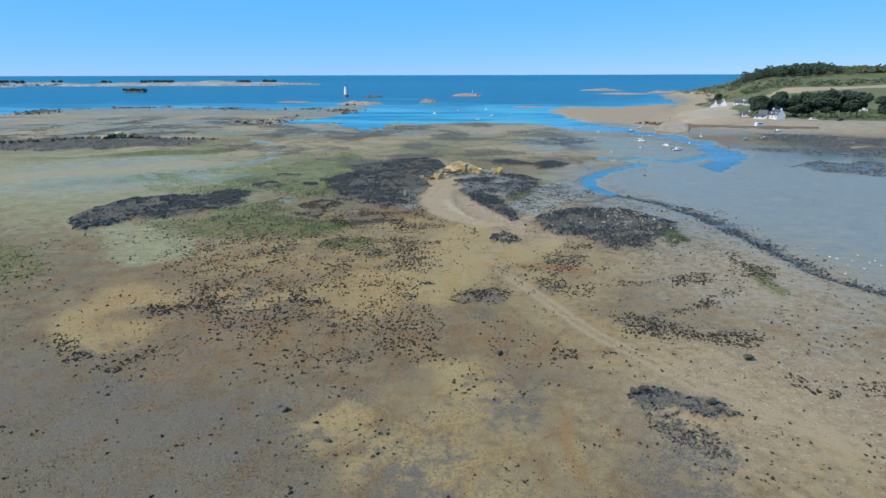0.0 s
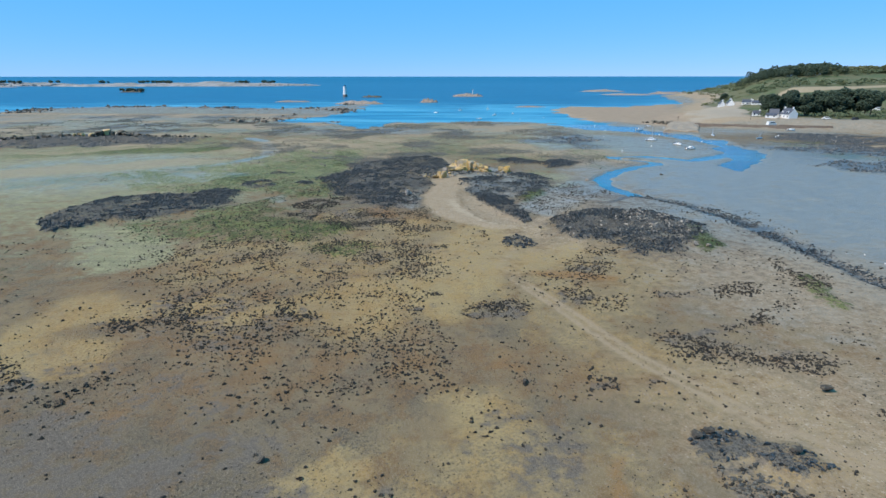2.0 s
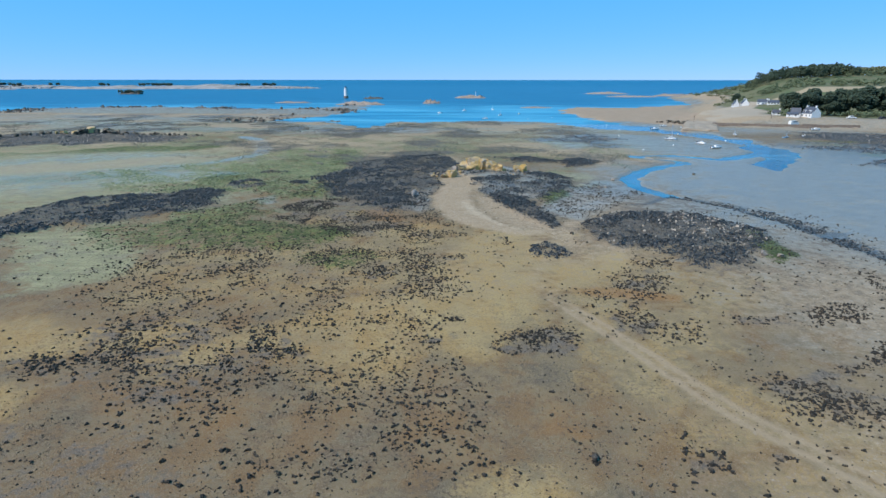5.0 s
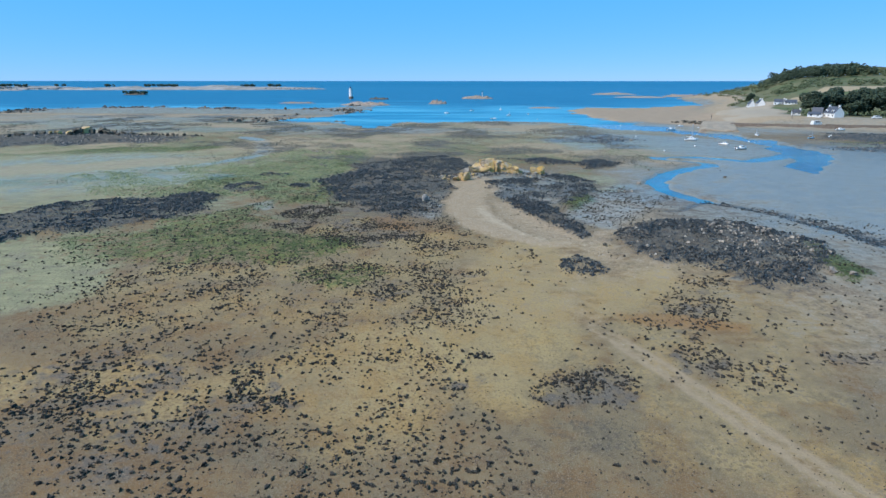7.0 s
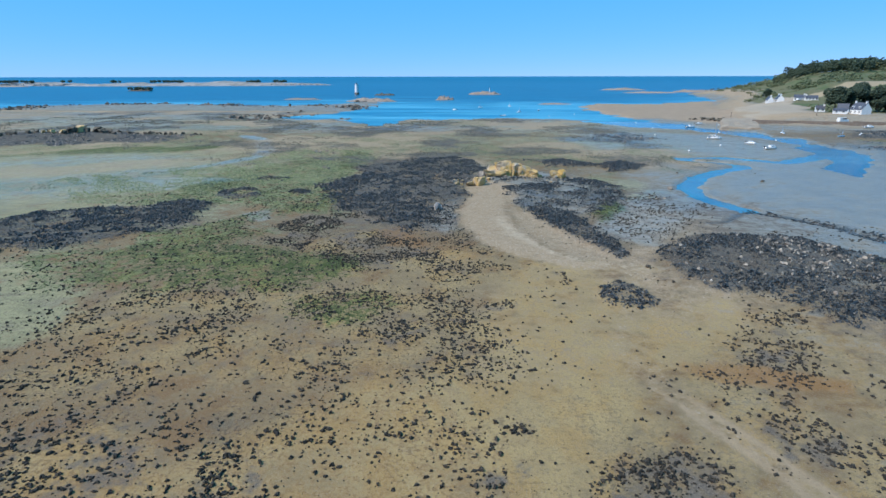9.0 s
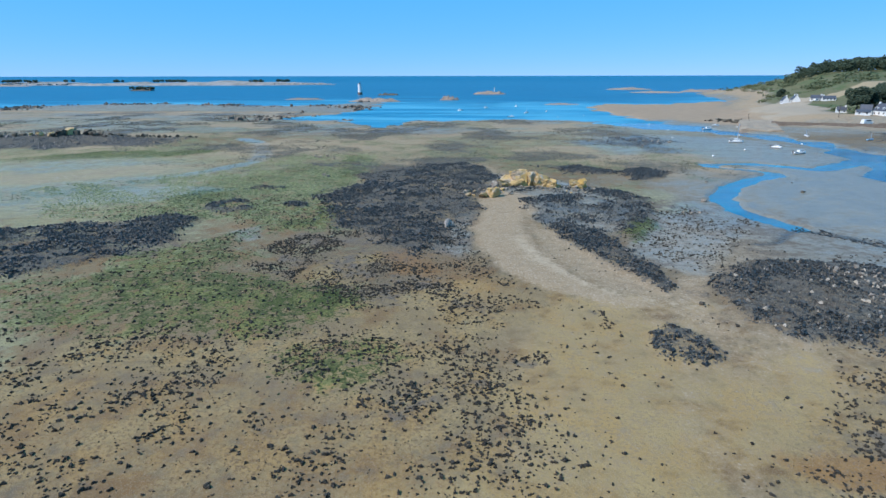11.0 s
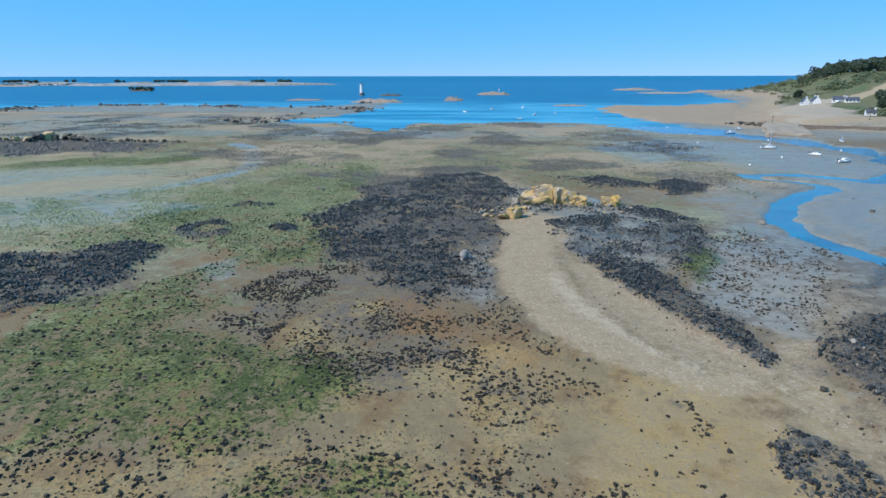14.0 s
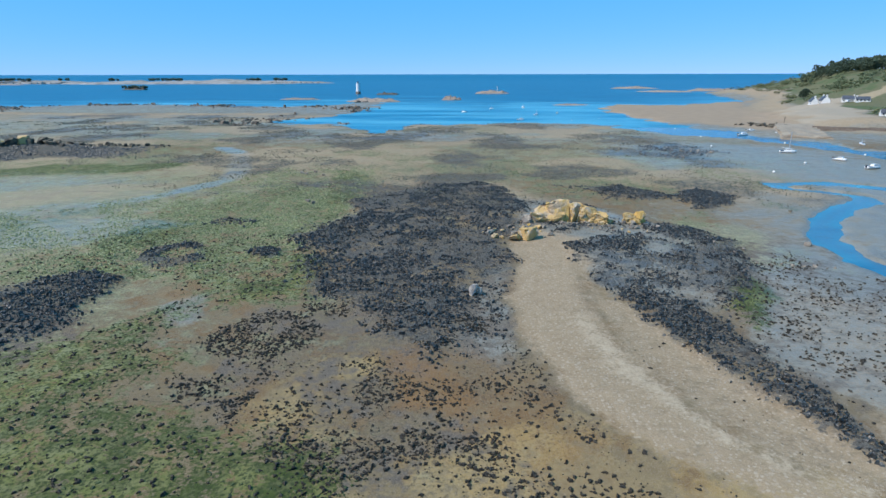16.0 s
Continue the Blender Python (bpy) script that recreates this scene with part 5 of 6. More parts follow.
x, y, f, g = strew(120000, -112, 70, 125, 290, lambda x, y, f: np.clip(f["dark"], 0, 1) * smooth(0.48, 0.62, fbm(x, y, 6, 45, 4)), 75)
s = 0.06 + 0.13 * g.random(len(x)) ** 2
tagged(lumps("bank_tufts", x, y, f["z"] + 0.06, s, s * (0.9 + 0.9 * g.random(len(x))), M_DULL_WEED, 0.5, 4, seed=76, low=True), "dull brown and grey weed tufts on the black banks", "seaweed", "", "stuff")

x, y, f, g = strew(60000, -14, 32, 140, 232, lambda x, y, f: np.clip(0.7 * smooth(0.3, 0.7, f["pale"]) * smooth(0.35, 0.6, fbm(x, y, 3, 28, 2)) + 0.03 * (f["dark"] > 0.2), 0, 1), 36)
s = 0.03 + 0.085 * g.random(len(x)) ** 3
tagged(lumps("shingle_stones", x, y, f["z"], s, s * 0.5, M_PEBBLE, 0.25, seed=46, low=True), "pale shingle stones on a crescent bank", "shingle", "", "stuff")

x, y, f, g = strew(6000, 20, 70, 125, 185, lambda x, y, f: smooth(0.3, 0.8, f["dark"]) * (0.03 + 0.16 * blob(x, y, 53, 152, 9, 12, 0, 0.6)), 37)
s = 0.12 + 0.22 * g.random(len(x)) ** 2
tagged(lumps("bank_stones", x, y, f["z"] + 0.1, s, s * 1.1, M_PEBBLE, 0.3, seed=47), "pale stones among black weed", "stones", "", "stuff")


# ---------------------------------------------------------------- rocks
def boulder_bm(seed, sx, sy, sz, points=15, cuts=2, rough=0.06, chip=1.6):
    """An angular block: a hull of random points, bevelled, split and roughened."""
    g = random.Random(seed)
    bm = bmesh.new()
    for i in range(points):
        p = [g.uniform(-1, 1) for _ in range(3)]
        k = max(abs(v) for v in p) ** 0.75 * math.sqrt(sum(v * v for v in p)) ** 0.25
        bm.verts.new((p[0] / k * sx * 0.5, p[1] / k * sy * 0.5, (p[2] / k + 0.9) * sz * 0.53))
    hull = bmesh.ops.convex_hull(bm, input=bm.verts)
    bmesh.ops.delete(bm, geom=[v for v in hull["geom_interior"] if isinstance(v, bmesh.types.BMVert)], context='VERTS')
    bmesh.ops.bevel(bm, geom=list(bm.edges), offset=0.03 * min(sx, sy, sz), segments=1, affect='EDGES', clamp_overlap=True)
    bmesh.ops.triangulate(bm, faces=list(bm.faces))
    bmesh.ops.subdivide_edges(bm, edges=list(bm.edges), cuts=cuts, use_grid_fill=True)
    size = (sx + sy + sz) / 3
    for v in bm.verts:
        p = v.co * (1.7 / size) + Vector((seed * 3.1, seed * 1.7, 0))
        v.co += Vector(noise.noise_vector(p)) * rough * size + Vector(noise.noise_vector(p * 2.9)) * rough * 0.6 * size + Vector(noise.noise_vector(p * 7.3)) * rough * 0.25 * size
        q = p * 2.6
        v.co += (Vector(noise.cell_vector(q)) - Vector((0.5, 0.5, 0.5))) * rough * chip * size
    return bm


def boulder(name, at, size, material, label, category="rock", group="", seed=1, turn=0.0, sink=0.12, cuts=2):
    ob = part(name, boulder_bm(seed, *size, cuts=cuts), material)
    ob.matrix_world = pose(at[0], at[1], height(*at[:2]) - sink * size[2] + (at[2] if len(at) > 2 else 0), 0, 0, turn)
    return tagged(ob, label, category, group)


# the lichen-covered outcrop: a thing of several blocks
outcrop = thing("rock_outcrop", (7.6, 227, height(7.6, 227) - 0.5), "jagged granite outcrop with yellow lichen, amid black weed", "rock")
for i, (dx, dy, dz, sx, sy, sz, turn, lean) in enumerate([
        (-4.4, 0.6, 0.0, 7.2, 5.0, 3.6, 8, 5), (-1.6, 1.3, 0.0, 5.2, 4.4, 4.5, -12, -4), (1.6, 0.9, 0.0, 3.8, 3.8, 4.2, 14, 5),
        (3.9, 0.3, -0.1, 4.2, 3.4, 3.5, -6, 8), (6.2, -0.4, -0.2, 4.2, 2.8, 2.6, -10, 9), (8.4, -1.0, -0.3, 2.0, 1.7, 1.4, 55, 6), (-7.9, -0.2, -0.3, 2.8, 2.4, 1.9, 60, 0)]):
    b = part("block", boulder_bm(60 + i, sx, sy, sz, 20, 3, 0.075, 1.6), (M_CREAM, M_CREAM, M_GRANITE, M_GRANITE, M_GRANITE, M_CREAM, M_GREYROCK)[i], outcrop)
    b.matrix_basis = pose(dx, dy, dz, 0, lean, turn)
g = random.Random(9)
for i in range(44):
    t = g.random() ** 1.2
    size = g.uniform(0.25, 0.75)
    b = part("block", boulder_bm(400 + i, size * 1.4, size, size * g.uniform(0.6, 1.1), 10, 1, 0.06), (M_GREYROCK, M_CREAM, M_GREYROCK, M_GRANITE)[i % 4], outcrop)
    b.matrix_basis = pose(-10.5 + 20 * t, g.uniform(-4.8, -1.4) - 0.6 * t, g.uniform(-0.25, 0.1), 0, g.uniform(-15, 15), g.uniform(0, 360))

second = thing("rock_outcrop", (22.5, 229, height(22.5, 229) - 0.4), "small split granite outcrop with ochre lichen", "rock")
for i, (dx, dy, sx, sy, sz, turn) in enumerate([(-1.4, 0, 2.6, 2.2, 2.4, 10), (1.0, 0.3, 2.4, 2.2, 2.7, 50), (-0.2, -1.2, 2.0, 1.6, 1.4, 0)]):
    b = part("block", boulder_bm(80 + i, sx, sy, sz, 22, 3, 0.09), M_GRANITE, second)
    b.matrix_basis = pose(dx, dy, 0, 0, 0, turn)

g = random.Random(19)
for i in range(64):
    a, r = g.uniform(0, math.tau), math.sqrt(g.random())
    bx, by = (-3.5 + 8 * r * math.cos(a), 219.5 + 4.5 * r * math.sin(a)) if i < 34 else (17 + 11 * r * math.cos(a), 224.5 + 4 * r * math.sin(a))
    s = g.uniform(0.25, 0.85)
    boulder("boulder", (bx, by), (s * 1.7, s * 1.3, s), M_CREAM if i % 3 == 0 else M_GREYROCK, "pale weathered granite boulder beside the outcrop" if i % 3 == 0 else "grey granite boulder beside the outcrop", "rock", "boulders by the outcrop", 100 + i, 37 * i, cuts=1)
boulder("boulder", (-4.4, 214.8), (2.4, 1.8, 1.5), M_CREAM, "pale granite block lying below the outcrop", "rock", "boulders by the outcrop", 98, 40, cuts=2)
boulder("boulder", (-1.6, 215.6), (3.8, 2.6, 2.5), M_GRANITE, "large cracked granite block below the outcrop", "rock", "boulders by the outcrop", 99, 15, cuts=3)

boulder("standing_rock", (-12.8, 189.5), (1.3, 1.05, 1.9), M_PALEGRANITE, "upright pointed grey rock amid black weed", "rock", "", 131, 20, 0.1)
boulder("standing_rock", (-11.9, 189.8), (0.9, 0.8, 1.3), M_PALEGRANITE, "short grey rock leaning on a pointed one", "rock", "", 133, 70, 0.1)

g = random.Random(5)
for i in range(64):
    t = i / 63
    bx, by = -266 + 122 * t + g.uniform(-3, 3), 336 + 26 * t + g.uniform(-5, 5)
    crest = math.exp(-((t - 0.56) / 0.09) ** 2)
    tall = g.uniform(0.9, 1.8) + 2.2 * crest * g.uniform(0.6, 1.1)
    pale = 0.40 < t < 0.54 and i % 2 == 0
    boulder("ridge_rock", (bx, by), (tall * g.uniform(1.1, 1.7), tall * g.uniform(1.0, 1.5), tall), M_CREAM if pale else M_DARKROCK,
            "pale ochre rock on a low ridge" if pale else "weed-dark rock on a low ridge", "rock", "ridge rocks", 200 + i, g.uniform(0, 360), cuts=1)
for i in range(16):
    a, r = g.uniform(0, math.tau), math.sqrt(g.random())
    bx, by, tall = 53 + 8 * r * math.cos(a), 152 + 11 * r * math.sin(a), g.uniform(0.35, 0.75)
    boulder("bank_boulder", (bx, by), (tall * 1.5, tall * 1.2, tall), M_GREYROCK, "pale boulder on a black weed bank", "rock", "bank boulders", 300 + i % 9, g.uniform(0, 360), cuts=1)
for i, (bx, by) in enumerate([(-66, 296), (-64, 294), (-58, 292), (-62, 298), (-53, 252), (-51, 250), (82, 350), (86, 352), (79, 353), (90, 349), (51, 216), (54, 132), (56, 130), (36, 205), (38, 204.4), (40, 204.8), (41.5, 204), (43, 203.6), (45, 203.8), (46.5, 203), (48, 203.2), (34, 209), (37, 212), (33, 215)]):
    tall = g.uniform(0.7, 1.2) if i < 13 else g.uniform(0.25, 0.5)
    boulder("stone", (bx, by), (tall * 1.5, tall * 1.3, tall), M_GREYROCK, "grey stone lying on the tidal flat", "rock", "stones on the flat", 340 + i, 40 * i, cuts=1)
for i, (bx, by, s) in enumerate([(44, 72.7, 0.9), (8.4, 74.8, 0.5), (16.3, 45, 0.3), (-13, 54, 0.4), (-19.5, 60, 0.6), (63.5, 244, 0.5), (82.5, 228, 0.7), (22.5, 148, 0.5), (24.5, 63.5, 0.8), (26, 64, 0.7), (33, 60.6, 0.8)]):
    boulder("dark_stone", (bx, by), (s * 1.7, s * 1.2, s), M_DARKROCK, "weed-dark stone on bare sand", "rock", "dark stones", 370 + i, 55 * i, cuts=1)

for i, (bx, by) in enumerate([(84, 127), (87, 126), (87, 120), (88, 119), (87, 114), (90, 117), (89, 112), (93, 116), (95, 117), (94, 114), (94, 121), (83, 109)]):
    boulder("pale_stone", (bx, by), (0.42, 0.34, 0.24), M_PALESTONE, "small white stone on the wet mud", "rock", "white stones", 390 + i, 50 * i, cuts=1)


# ---------------------------------------------------------------- trees and scrub
def crown_mesh(name, seed, clumps, rx, rz, lift, material, size, simple=False):
    """Many small ragged clumps on the skin of an uneven crown, with gaps."""
    g = np.random.default_rng(seed)
    d = g.normal(size=(clumps, 3))
    d /= np.linalg.norm(d, axis=1)[:, None]
    wob = 0.68 + 0.5 * vnoise(d[:, 0] * 2 + 5, d[:, 1] * 2 + d[:, 2] * 3, 1.0, seed)
    p = d * wob[:, None] * np.array([rx, rx, rz]) * (0.72 + 0.28 * g.random(clumps))[:, None]
    p[:, 2] += lift
    s = size * (0.6 + 0.8 * g.random(clumps))
    base = np.array([(1, 0, 0), (-1, 0, 0), (0, 1, 0), (0, -1, 0), (0, 0, 0.8), (0, 0, -0.6), (.6, .6, .5), (-.6, .6, .5), (.6, -.6, .5), (-.6, -.6, .5)], float)
    tri = np.array([(4, 6, 8), (4, 7, 6), (4, 9, 7), (4, 8, 9), (0, 8, 6), (2, 6, 7), (1, 7, 9), (3, 9, 8), (5, 2, 1), (5, 1, 3), (5, 3, 0), (5, 0, 2), (0, 6, 2), (2, 7, 1), (1, 9, 3), (3, 8, 0)])
    if simple:
        base = base[:6]
        tri = np.array([(4, 0, 2), (4, 2, 1), (4, 1, 3), (4, 3, 0), (5, 2, 0), (5, 1, 2), (5, 3, 1), (5, 0, 3)])
    a = g.random(clumps) * math.tau
    jit = 0.65 + 0.7 * g.random((clumps, len(base), 1))
    v = base[None] * jit * s[:, None, None]
    v = np.stack([v[..., 0] * np.cos(a)[:, None] - v[..., 1] * np.sin(a)[:, None], v[..., 0] * np.sin(a)[:, None] + v[..., 1] * np.cos(a)[:, None], v[..., 2]], 2) + p[:, None, :]
    tris = (tri[None] + len(base) * np.arange(clumps)[:, None, None]).reshape(-1, 3)
    return v.reshape(-1, 3), tris


def tree(name, seed, tall, spread, foliage, label):
    """A tapered trunk with limbs, and a crown of clumps."""
    ob = thing(name, (0, 0, 0), label, "tree")
    g = random.Random(seed)
    bm = bmesh.new()
    tube(bm, (0, 0, -0.5), (0.3, 0.1, tall * 0.45), tall * 0.028, tall * 0.018, 7)
    tube(bm, (0.3, 0.1, tall * 0.44), (0.1, 0.3, tall * 0.8), tall * 0.018, tall * 0.006, 6)
    for k in range(6):
        a, h = k * 1.1 + g.random(), tall * g.uniform(0.3, 0.62)
        tube(bm, (0.25, 0.1, h), (spread * 0.75 * math.cos(a), spread * 0.75 * math.sin(a), h + tall * 0.16), tall * 0.009, tall * 0.003, 5)
    part("trunk", bm, M_BARK, ob)
    vs, ts, n = [], [], 0
    for k in range(9):
        a, out = k * 2.4 + g.random(), spread * (0.0 if k == 0 else g.uniform(0.35, 0.62))
        lift = tall * (0.80 if k == 0 else g.uniform(0.30, 0.74))
        v, t = crown_mesh("crown", seed * 10 + k, 180, spread * g.uniform(0.42, 0.60), tall * g.uniform(0.13, 0.21), lift, foliage, spread * 0.085, True)
        vs.append(v + np.array([out * math.cos(a), out * math.sin(a), 0.0]))
        ts.append(t + n)
        n += len(v)
    v, t = np.concatenate(vs), np.concatenate(ts)
    crown = new("crown", array_mesh("crown", v, t, foliage, flat=False))
    crown.parent = ob
    return ob


def plant(sample, x, y, turn=0.0, scale=1.0, label=""):
    ob = copy_thing(sample, pose(x, y, height(x, y), 0, 0, turn) @ Matrix.Diagonal((scale, scale, scale, 1)))
    return tagged(ob, label) if label else ob


cypress = [tree("cypress", 11 + i, 18, 8.0, M_PINE, "dark spreading cypress behind the white house") for i in range(3)]
spots = [(258, 472), (272, 474), (286, 470), (280, 480), (296, 474), (306, 466), (314, 472), (280, 486), (329, 464), (338, 470), (300, 482), (320, 480), (334, 478), (358, 466), (368, 472), (384, 458), (402, 454), (424, 446)]
g = random.Random(3)
for i, (tx, ty) in enumerate(spots):
    if i < 3:
        cypress[i].matrix_world = pose(tx, ty, height(tx, ty), 0, 0, 50 * i)
    else:
        plant(cypress[i % 3], tx, ty, g.uniform(0, 360), g.uniform(1.0, 1.28))


def wood(name, count, x0, x1, y0, y1, keep, material, tall, spread, label, seed, clumps=26):
    """A far wood or scrub: joined crowns with their own uneven tops."""
    x, y, f, g = strew(count, x0, x1, y0, y1, keep, seed)
    vs, ts, n = [], [], 0
    for i in range(len(x)):
        k = 0.7 + 0.6 * g.random()
        v, t = crown_mesh("c", seed * 100 + i % 40, clumps, spread * k, tall * 0.42 * k, tall * 0.55 * k, material, spread * 0.19 * k, True)
        vs.append(v + np.array([x[i], y[i], f["z"][i]]))
        ts.append(t + n)
        n += len(v)
    return tagged(new(name, array_mesh(name, np.concatenate(vs), np.concatenate(ts), material, flat=False)), label, "trees", "", "stuff")


wood("pine_wood", 1700, 430, 900, 800, 1200, lambda x, y, f: blob(x, y, 548, 925, 84, 46, 14, 0.3) * (f["land"] > 25), M_PINE, 15, 6.0, "dark pine wood on the headland", 51, 80)
wood("leafing_wood", 900, 560, 1000, 860, 1150, lambda x, y, f: blob(x, y, 720, 985, 150, 70, 14, 0.3) * smooth(0.25, 0.5, fbm(x, y, 60, 36)), M_SCRUB, 11, 6.5, "grey-green wood coming into leaf on the ridge", 55, 60)
wood("hillside_bushes", 1500, 330, 1250, 560, 1100, lambda x, y, f: smooth(0.40, 0.58, fbm(x, y, 90, 33)) * (f["land"] > 40) * (1 - smooth(0.02, 0.2, f["soil"])) * (1 - blob(x, y, 640, 840, 90, 40, 20)) * (1 - blob(x, y, 330, 600, 90, 50, 50)) * smooth(480, 620, y + 0.2 * x), M_BROAD, 6.5, 5.0, "spring-green bushes and hedges on the slope", 52, 30)
wood("dune_scrub", 1500, 200, 640, 560, 1350, lambda x, y, f: (f["land"] > 10) * (f["land"] < 75) * smooth(0.36, 0.6, fbm(x, y, 40, 34)) * (1 - f["soil"]) * smooth(620, 700, y), M_SCRUB, 3.0, 4.0, "low grey-green scrub on the dunes", 53, 20)
wood("garden_hedge", 900, 250, 560, 380, 520, lambda x, y, f: f["grass"] * np.maximum(smooth(0.36, 0.5, fbm(x, y, 30, 35)), blob(x, y, 350, 440, 60, 14, -20)) * (1 - blob(x, y, 262, 452, 16, 12)), M_BROAD, 3.6, 3.0, "green hedges behind the shore", 54, 24)
bush = plant(cypress[1], 338, 712, 30, 0.62, "dark rounded holm oak standing alone on the dunes")


# ---------------------------------------------------------------- houses
def house(at, turn, length, depth, eaves, ridge, label, chimneys=(-1, 1), windows=3, dormers=0):
    """A rendered cottage with gables, slate roof, chimneys, doors and windows; its front faces -y."""
    ob = thing("house", (*at, height(*at) - 0.3), label, "house", "", turn)
    L, D = length / 2, depth / 2
    bm = bmesh.new()
    lo = [bm.verts.new(p) for p in ((-L, -D, 0), (L, -D, 0), (L, D, 0), (-L, D, 0))]
    hi = [bm.verts.new(p) for p in ((-L, -D, eaves), (L, -D, eaves), (L, D, eaves), (-L, D, eaves))]
    a, b = bm.verts.new((-L, 0, ridge)), bm.verts.new((L, 0, ridge))
    for face in ((lo[0], lo[1], hi[1], hi[0]), (lo[2], lo[3], hi[3], hi[2]), (lo[1], lo[2], hi[2], b, hi[1]), (lo[3], lo[0], hi[0], a, hi[3])):
        bm.faces.new(face)
    part("wall", bm, M_WHITE, ob, "white rendered walls")
    slope = (ridge - eaves) / D
    for side in (-1, 1):
        bm = bmesh.new()
        ey = side * (D + 0.35)
        ez = eaves - 0.35 * slope
        pts = [(-L + 0.12, 0, ridge + 0.02), (L - 0.12, 0, ridge + 0.02), (L - 0.12, ey, ez), (-L + 0.12, ey, ez)]
        bot = [bm.verts.new(p) for p in pts]
        top = [bm.verts.new((p[0], p[1], p[2] + 0.18)) for p in pts]
        bm.faces.new(bot), bm.faces.new(top[::-1])
        for k in range(4):
            bm.faces.new((bot[k], top[k], top[(k + 1) % 4], bot[(k + 1) % 4]))
        bmesh.ops.recalc_face_normals(bm, faces=list(bm.faces))
        part("roof", bm, M_SLATE, ob, "dark slate roof slope")
    for c in chimneys:
        bm = bmesh.new()
        box(bm, c * (L - 0.9) - 0.5, c * (L - 0.9) + 0.5, -0.55, 0.55, ridge - 0.8, ridge + 1.1, 0.04)
        ch = part("chimney", bm, M_WHITE, ob, "white chimney stack")
        bm = bmesh.new()
        box(bm, c * (L - 0.9) - 0.58, c * (L - 0.9) + 0.58, -0.63, 0.63, ridge + 1.1, ridge + 1.25)
        part("cap", bm, M_STONEWALL, ch)
    for k in range(windows):
        wx = -L + length * (k + 0.5) / windows
        for z0 in ((0.9,) if eaves < 4 else (0.9, 3.4)):
            bm = bmesh.new()
            box(bm, wx - 0.55, wx + 0.55, -D - 0.06, -D + 0.05, z0, z0 + 1.3)
            w = part("window", bm, M_WHITE, ob)
            bm = bmesh.new()
            for s in (-1, 1):
                box(bm, wx + s * 0.27 - 0.22, wx + s * 0.27 + 0.22, -D - 0.075, -D - 0.062, z0 + 0.08, z0 + 1.22)
            part("pane", bm, M_GLASS, w, "dark window glass")
    for k in range(dormers):
        wx = -L + length * (k + 0.5) / dormers
        bm = bmesh.new()
        box(bm, wx - 0.7, wx + 0.7, -D + 0.3, -D + 2.2, eaves + 0.2, eaves + 1.9)
        dm = part("dormer", bm, M_WHITE, ob, "small white dormer")
        bm = bmesh.new()
        box(bm, wx - 0.45, wx + 0.45, -D + 0.27, -D + 0.295, eaves + 0.6, eaves + 1.6)
        part("pane", bm, M_GLASS, dm)
    return ob


house((263, 453), -80, 10, 7.5, 3.4, 7.4, "white gabled cottage with a slate roof by the shore", (-1, 1), 3, 2)
house((256, 460), -35, 7, 5, 3.2, 6.4, "white cottage wing with a steep slate roof", (), 2)
house((251, 455), -30, 8, 4, 2.3, 3.6, "low white outbuilding beside the cottage", (), 2)
house((288, 613), -100, 7, 5, 3.2, 6.6, "white cottage with tall gables beyond the beach", (1,), 2)
house((296, 611), -106, 10, 6, 3.4, 7.0, "white cottage with grey slate roof above the beach", (-1, 1), 3)
house((303, 592), -30, 9, 6, 2.9, 5.2, "low white bungalow above the slipway", (1,), 3)
house((309, 584), -25, 10, 5, 2.4, 4.4, "long white bungalow above the slipway", (-1,), 4)
house((252, 478), -25, 6, 4.5, 2.4, 4.4, "cream cottage half hidden by trees", (1,), 2)
house((386, 530), -30, 7, 6, 3.0, 6.0, "small white house among the trees", (1,), 2)


# ---------------------------------------------------------------- jetty and sea wall
bm = bmesh.new()
box(bm, -34, 34, -12, 12, -2.0, 3.0, 0.6)
for v in bm.verts:
    if v.co.z > 1:
        v.co.z -= 1.5 * (34 - v.co.x) / 68
        v.co.y *= 0.9
bmesh.ops.subdivide_edges(bm, edges=list(bm.edges), cuts=5, use_grid_fill=True)
for v in bm.verts:
    v.co += Vector(noise.noise_vector(v.co * 0.3)) * 0.8 + Vector(noise.noise_vector(v.co * 0.9)) * 0.4
jetty = part("jetty", bm, M_SLIP)
jetty.matrix_world = pose(176, 436, 0, 0, 0, 66)
tagged(jetty, "sloping pale stone jetty running down to the channel", "jetty")
g = random.Random(29)
for i in range(22):
    t, s = g.random(), g.uniform(0.8, 2.2)
    boulder("jetty_rock", (166 + 14 * t + g.uniform(-5, 5), 484 - 26 * t + g.uniform(-3, 3)), (s * 1.6, s * 1.3, s), M_DARKROCK, "dark weedy rock at the foot of the jetty", "rock", "rocks by the jetty", 500 + i % 8, 50 * i, cuts=1)
for ax, ay, bx, by in ((190, 448, 214, 436), (214, 436, 240, 424), (240, 424, 272, 414)):
    bm = bmesh.new()
    L = math.hypot(bx - ax, by - ay)
    box(bm, 0, L, -0.6, 0.6, -3.0, 2.0, 0.1)
    bmesh.ops.subdivide_edges(bm, edges=list(bm.edges), cuts=3, use_grid_fill=True)
    for v in bm.verts:
        v.co += Vector(noise.noise_vector(v.co * 0.6)) * 0.25
    w = part("sea_wall", bm, M_STONEWALL)
    w.matrix_world = pose(ax, ay, height((ax + bx) / 2, (ay + by) / 2), 0, 0, math.degrees(math.atan2(by - ay, bx - ax)))
    tagged(w, "brown stone sea wall along the shore", "wall", "sea walls")


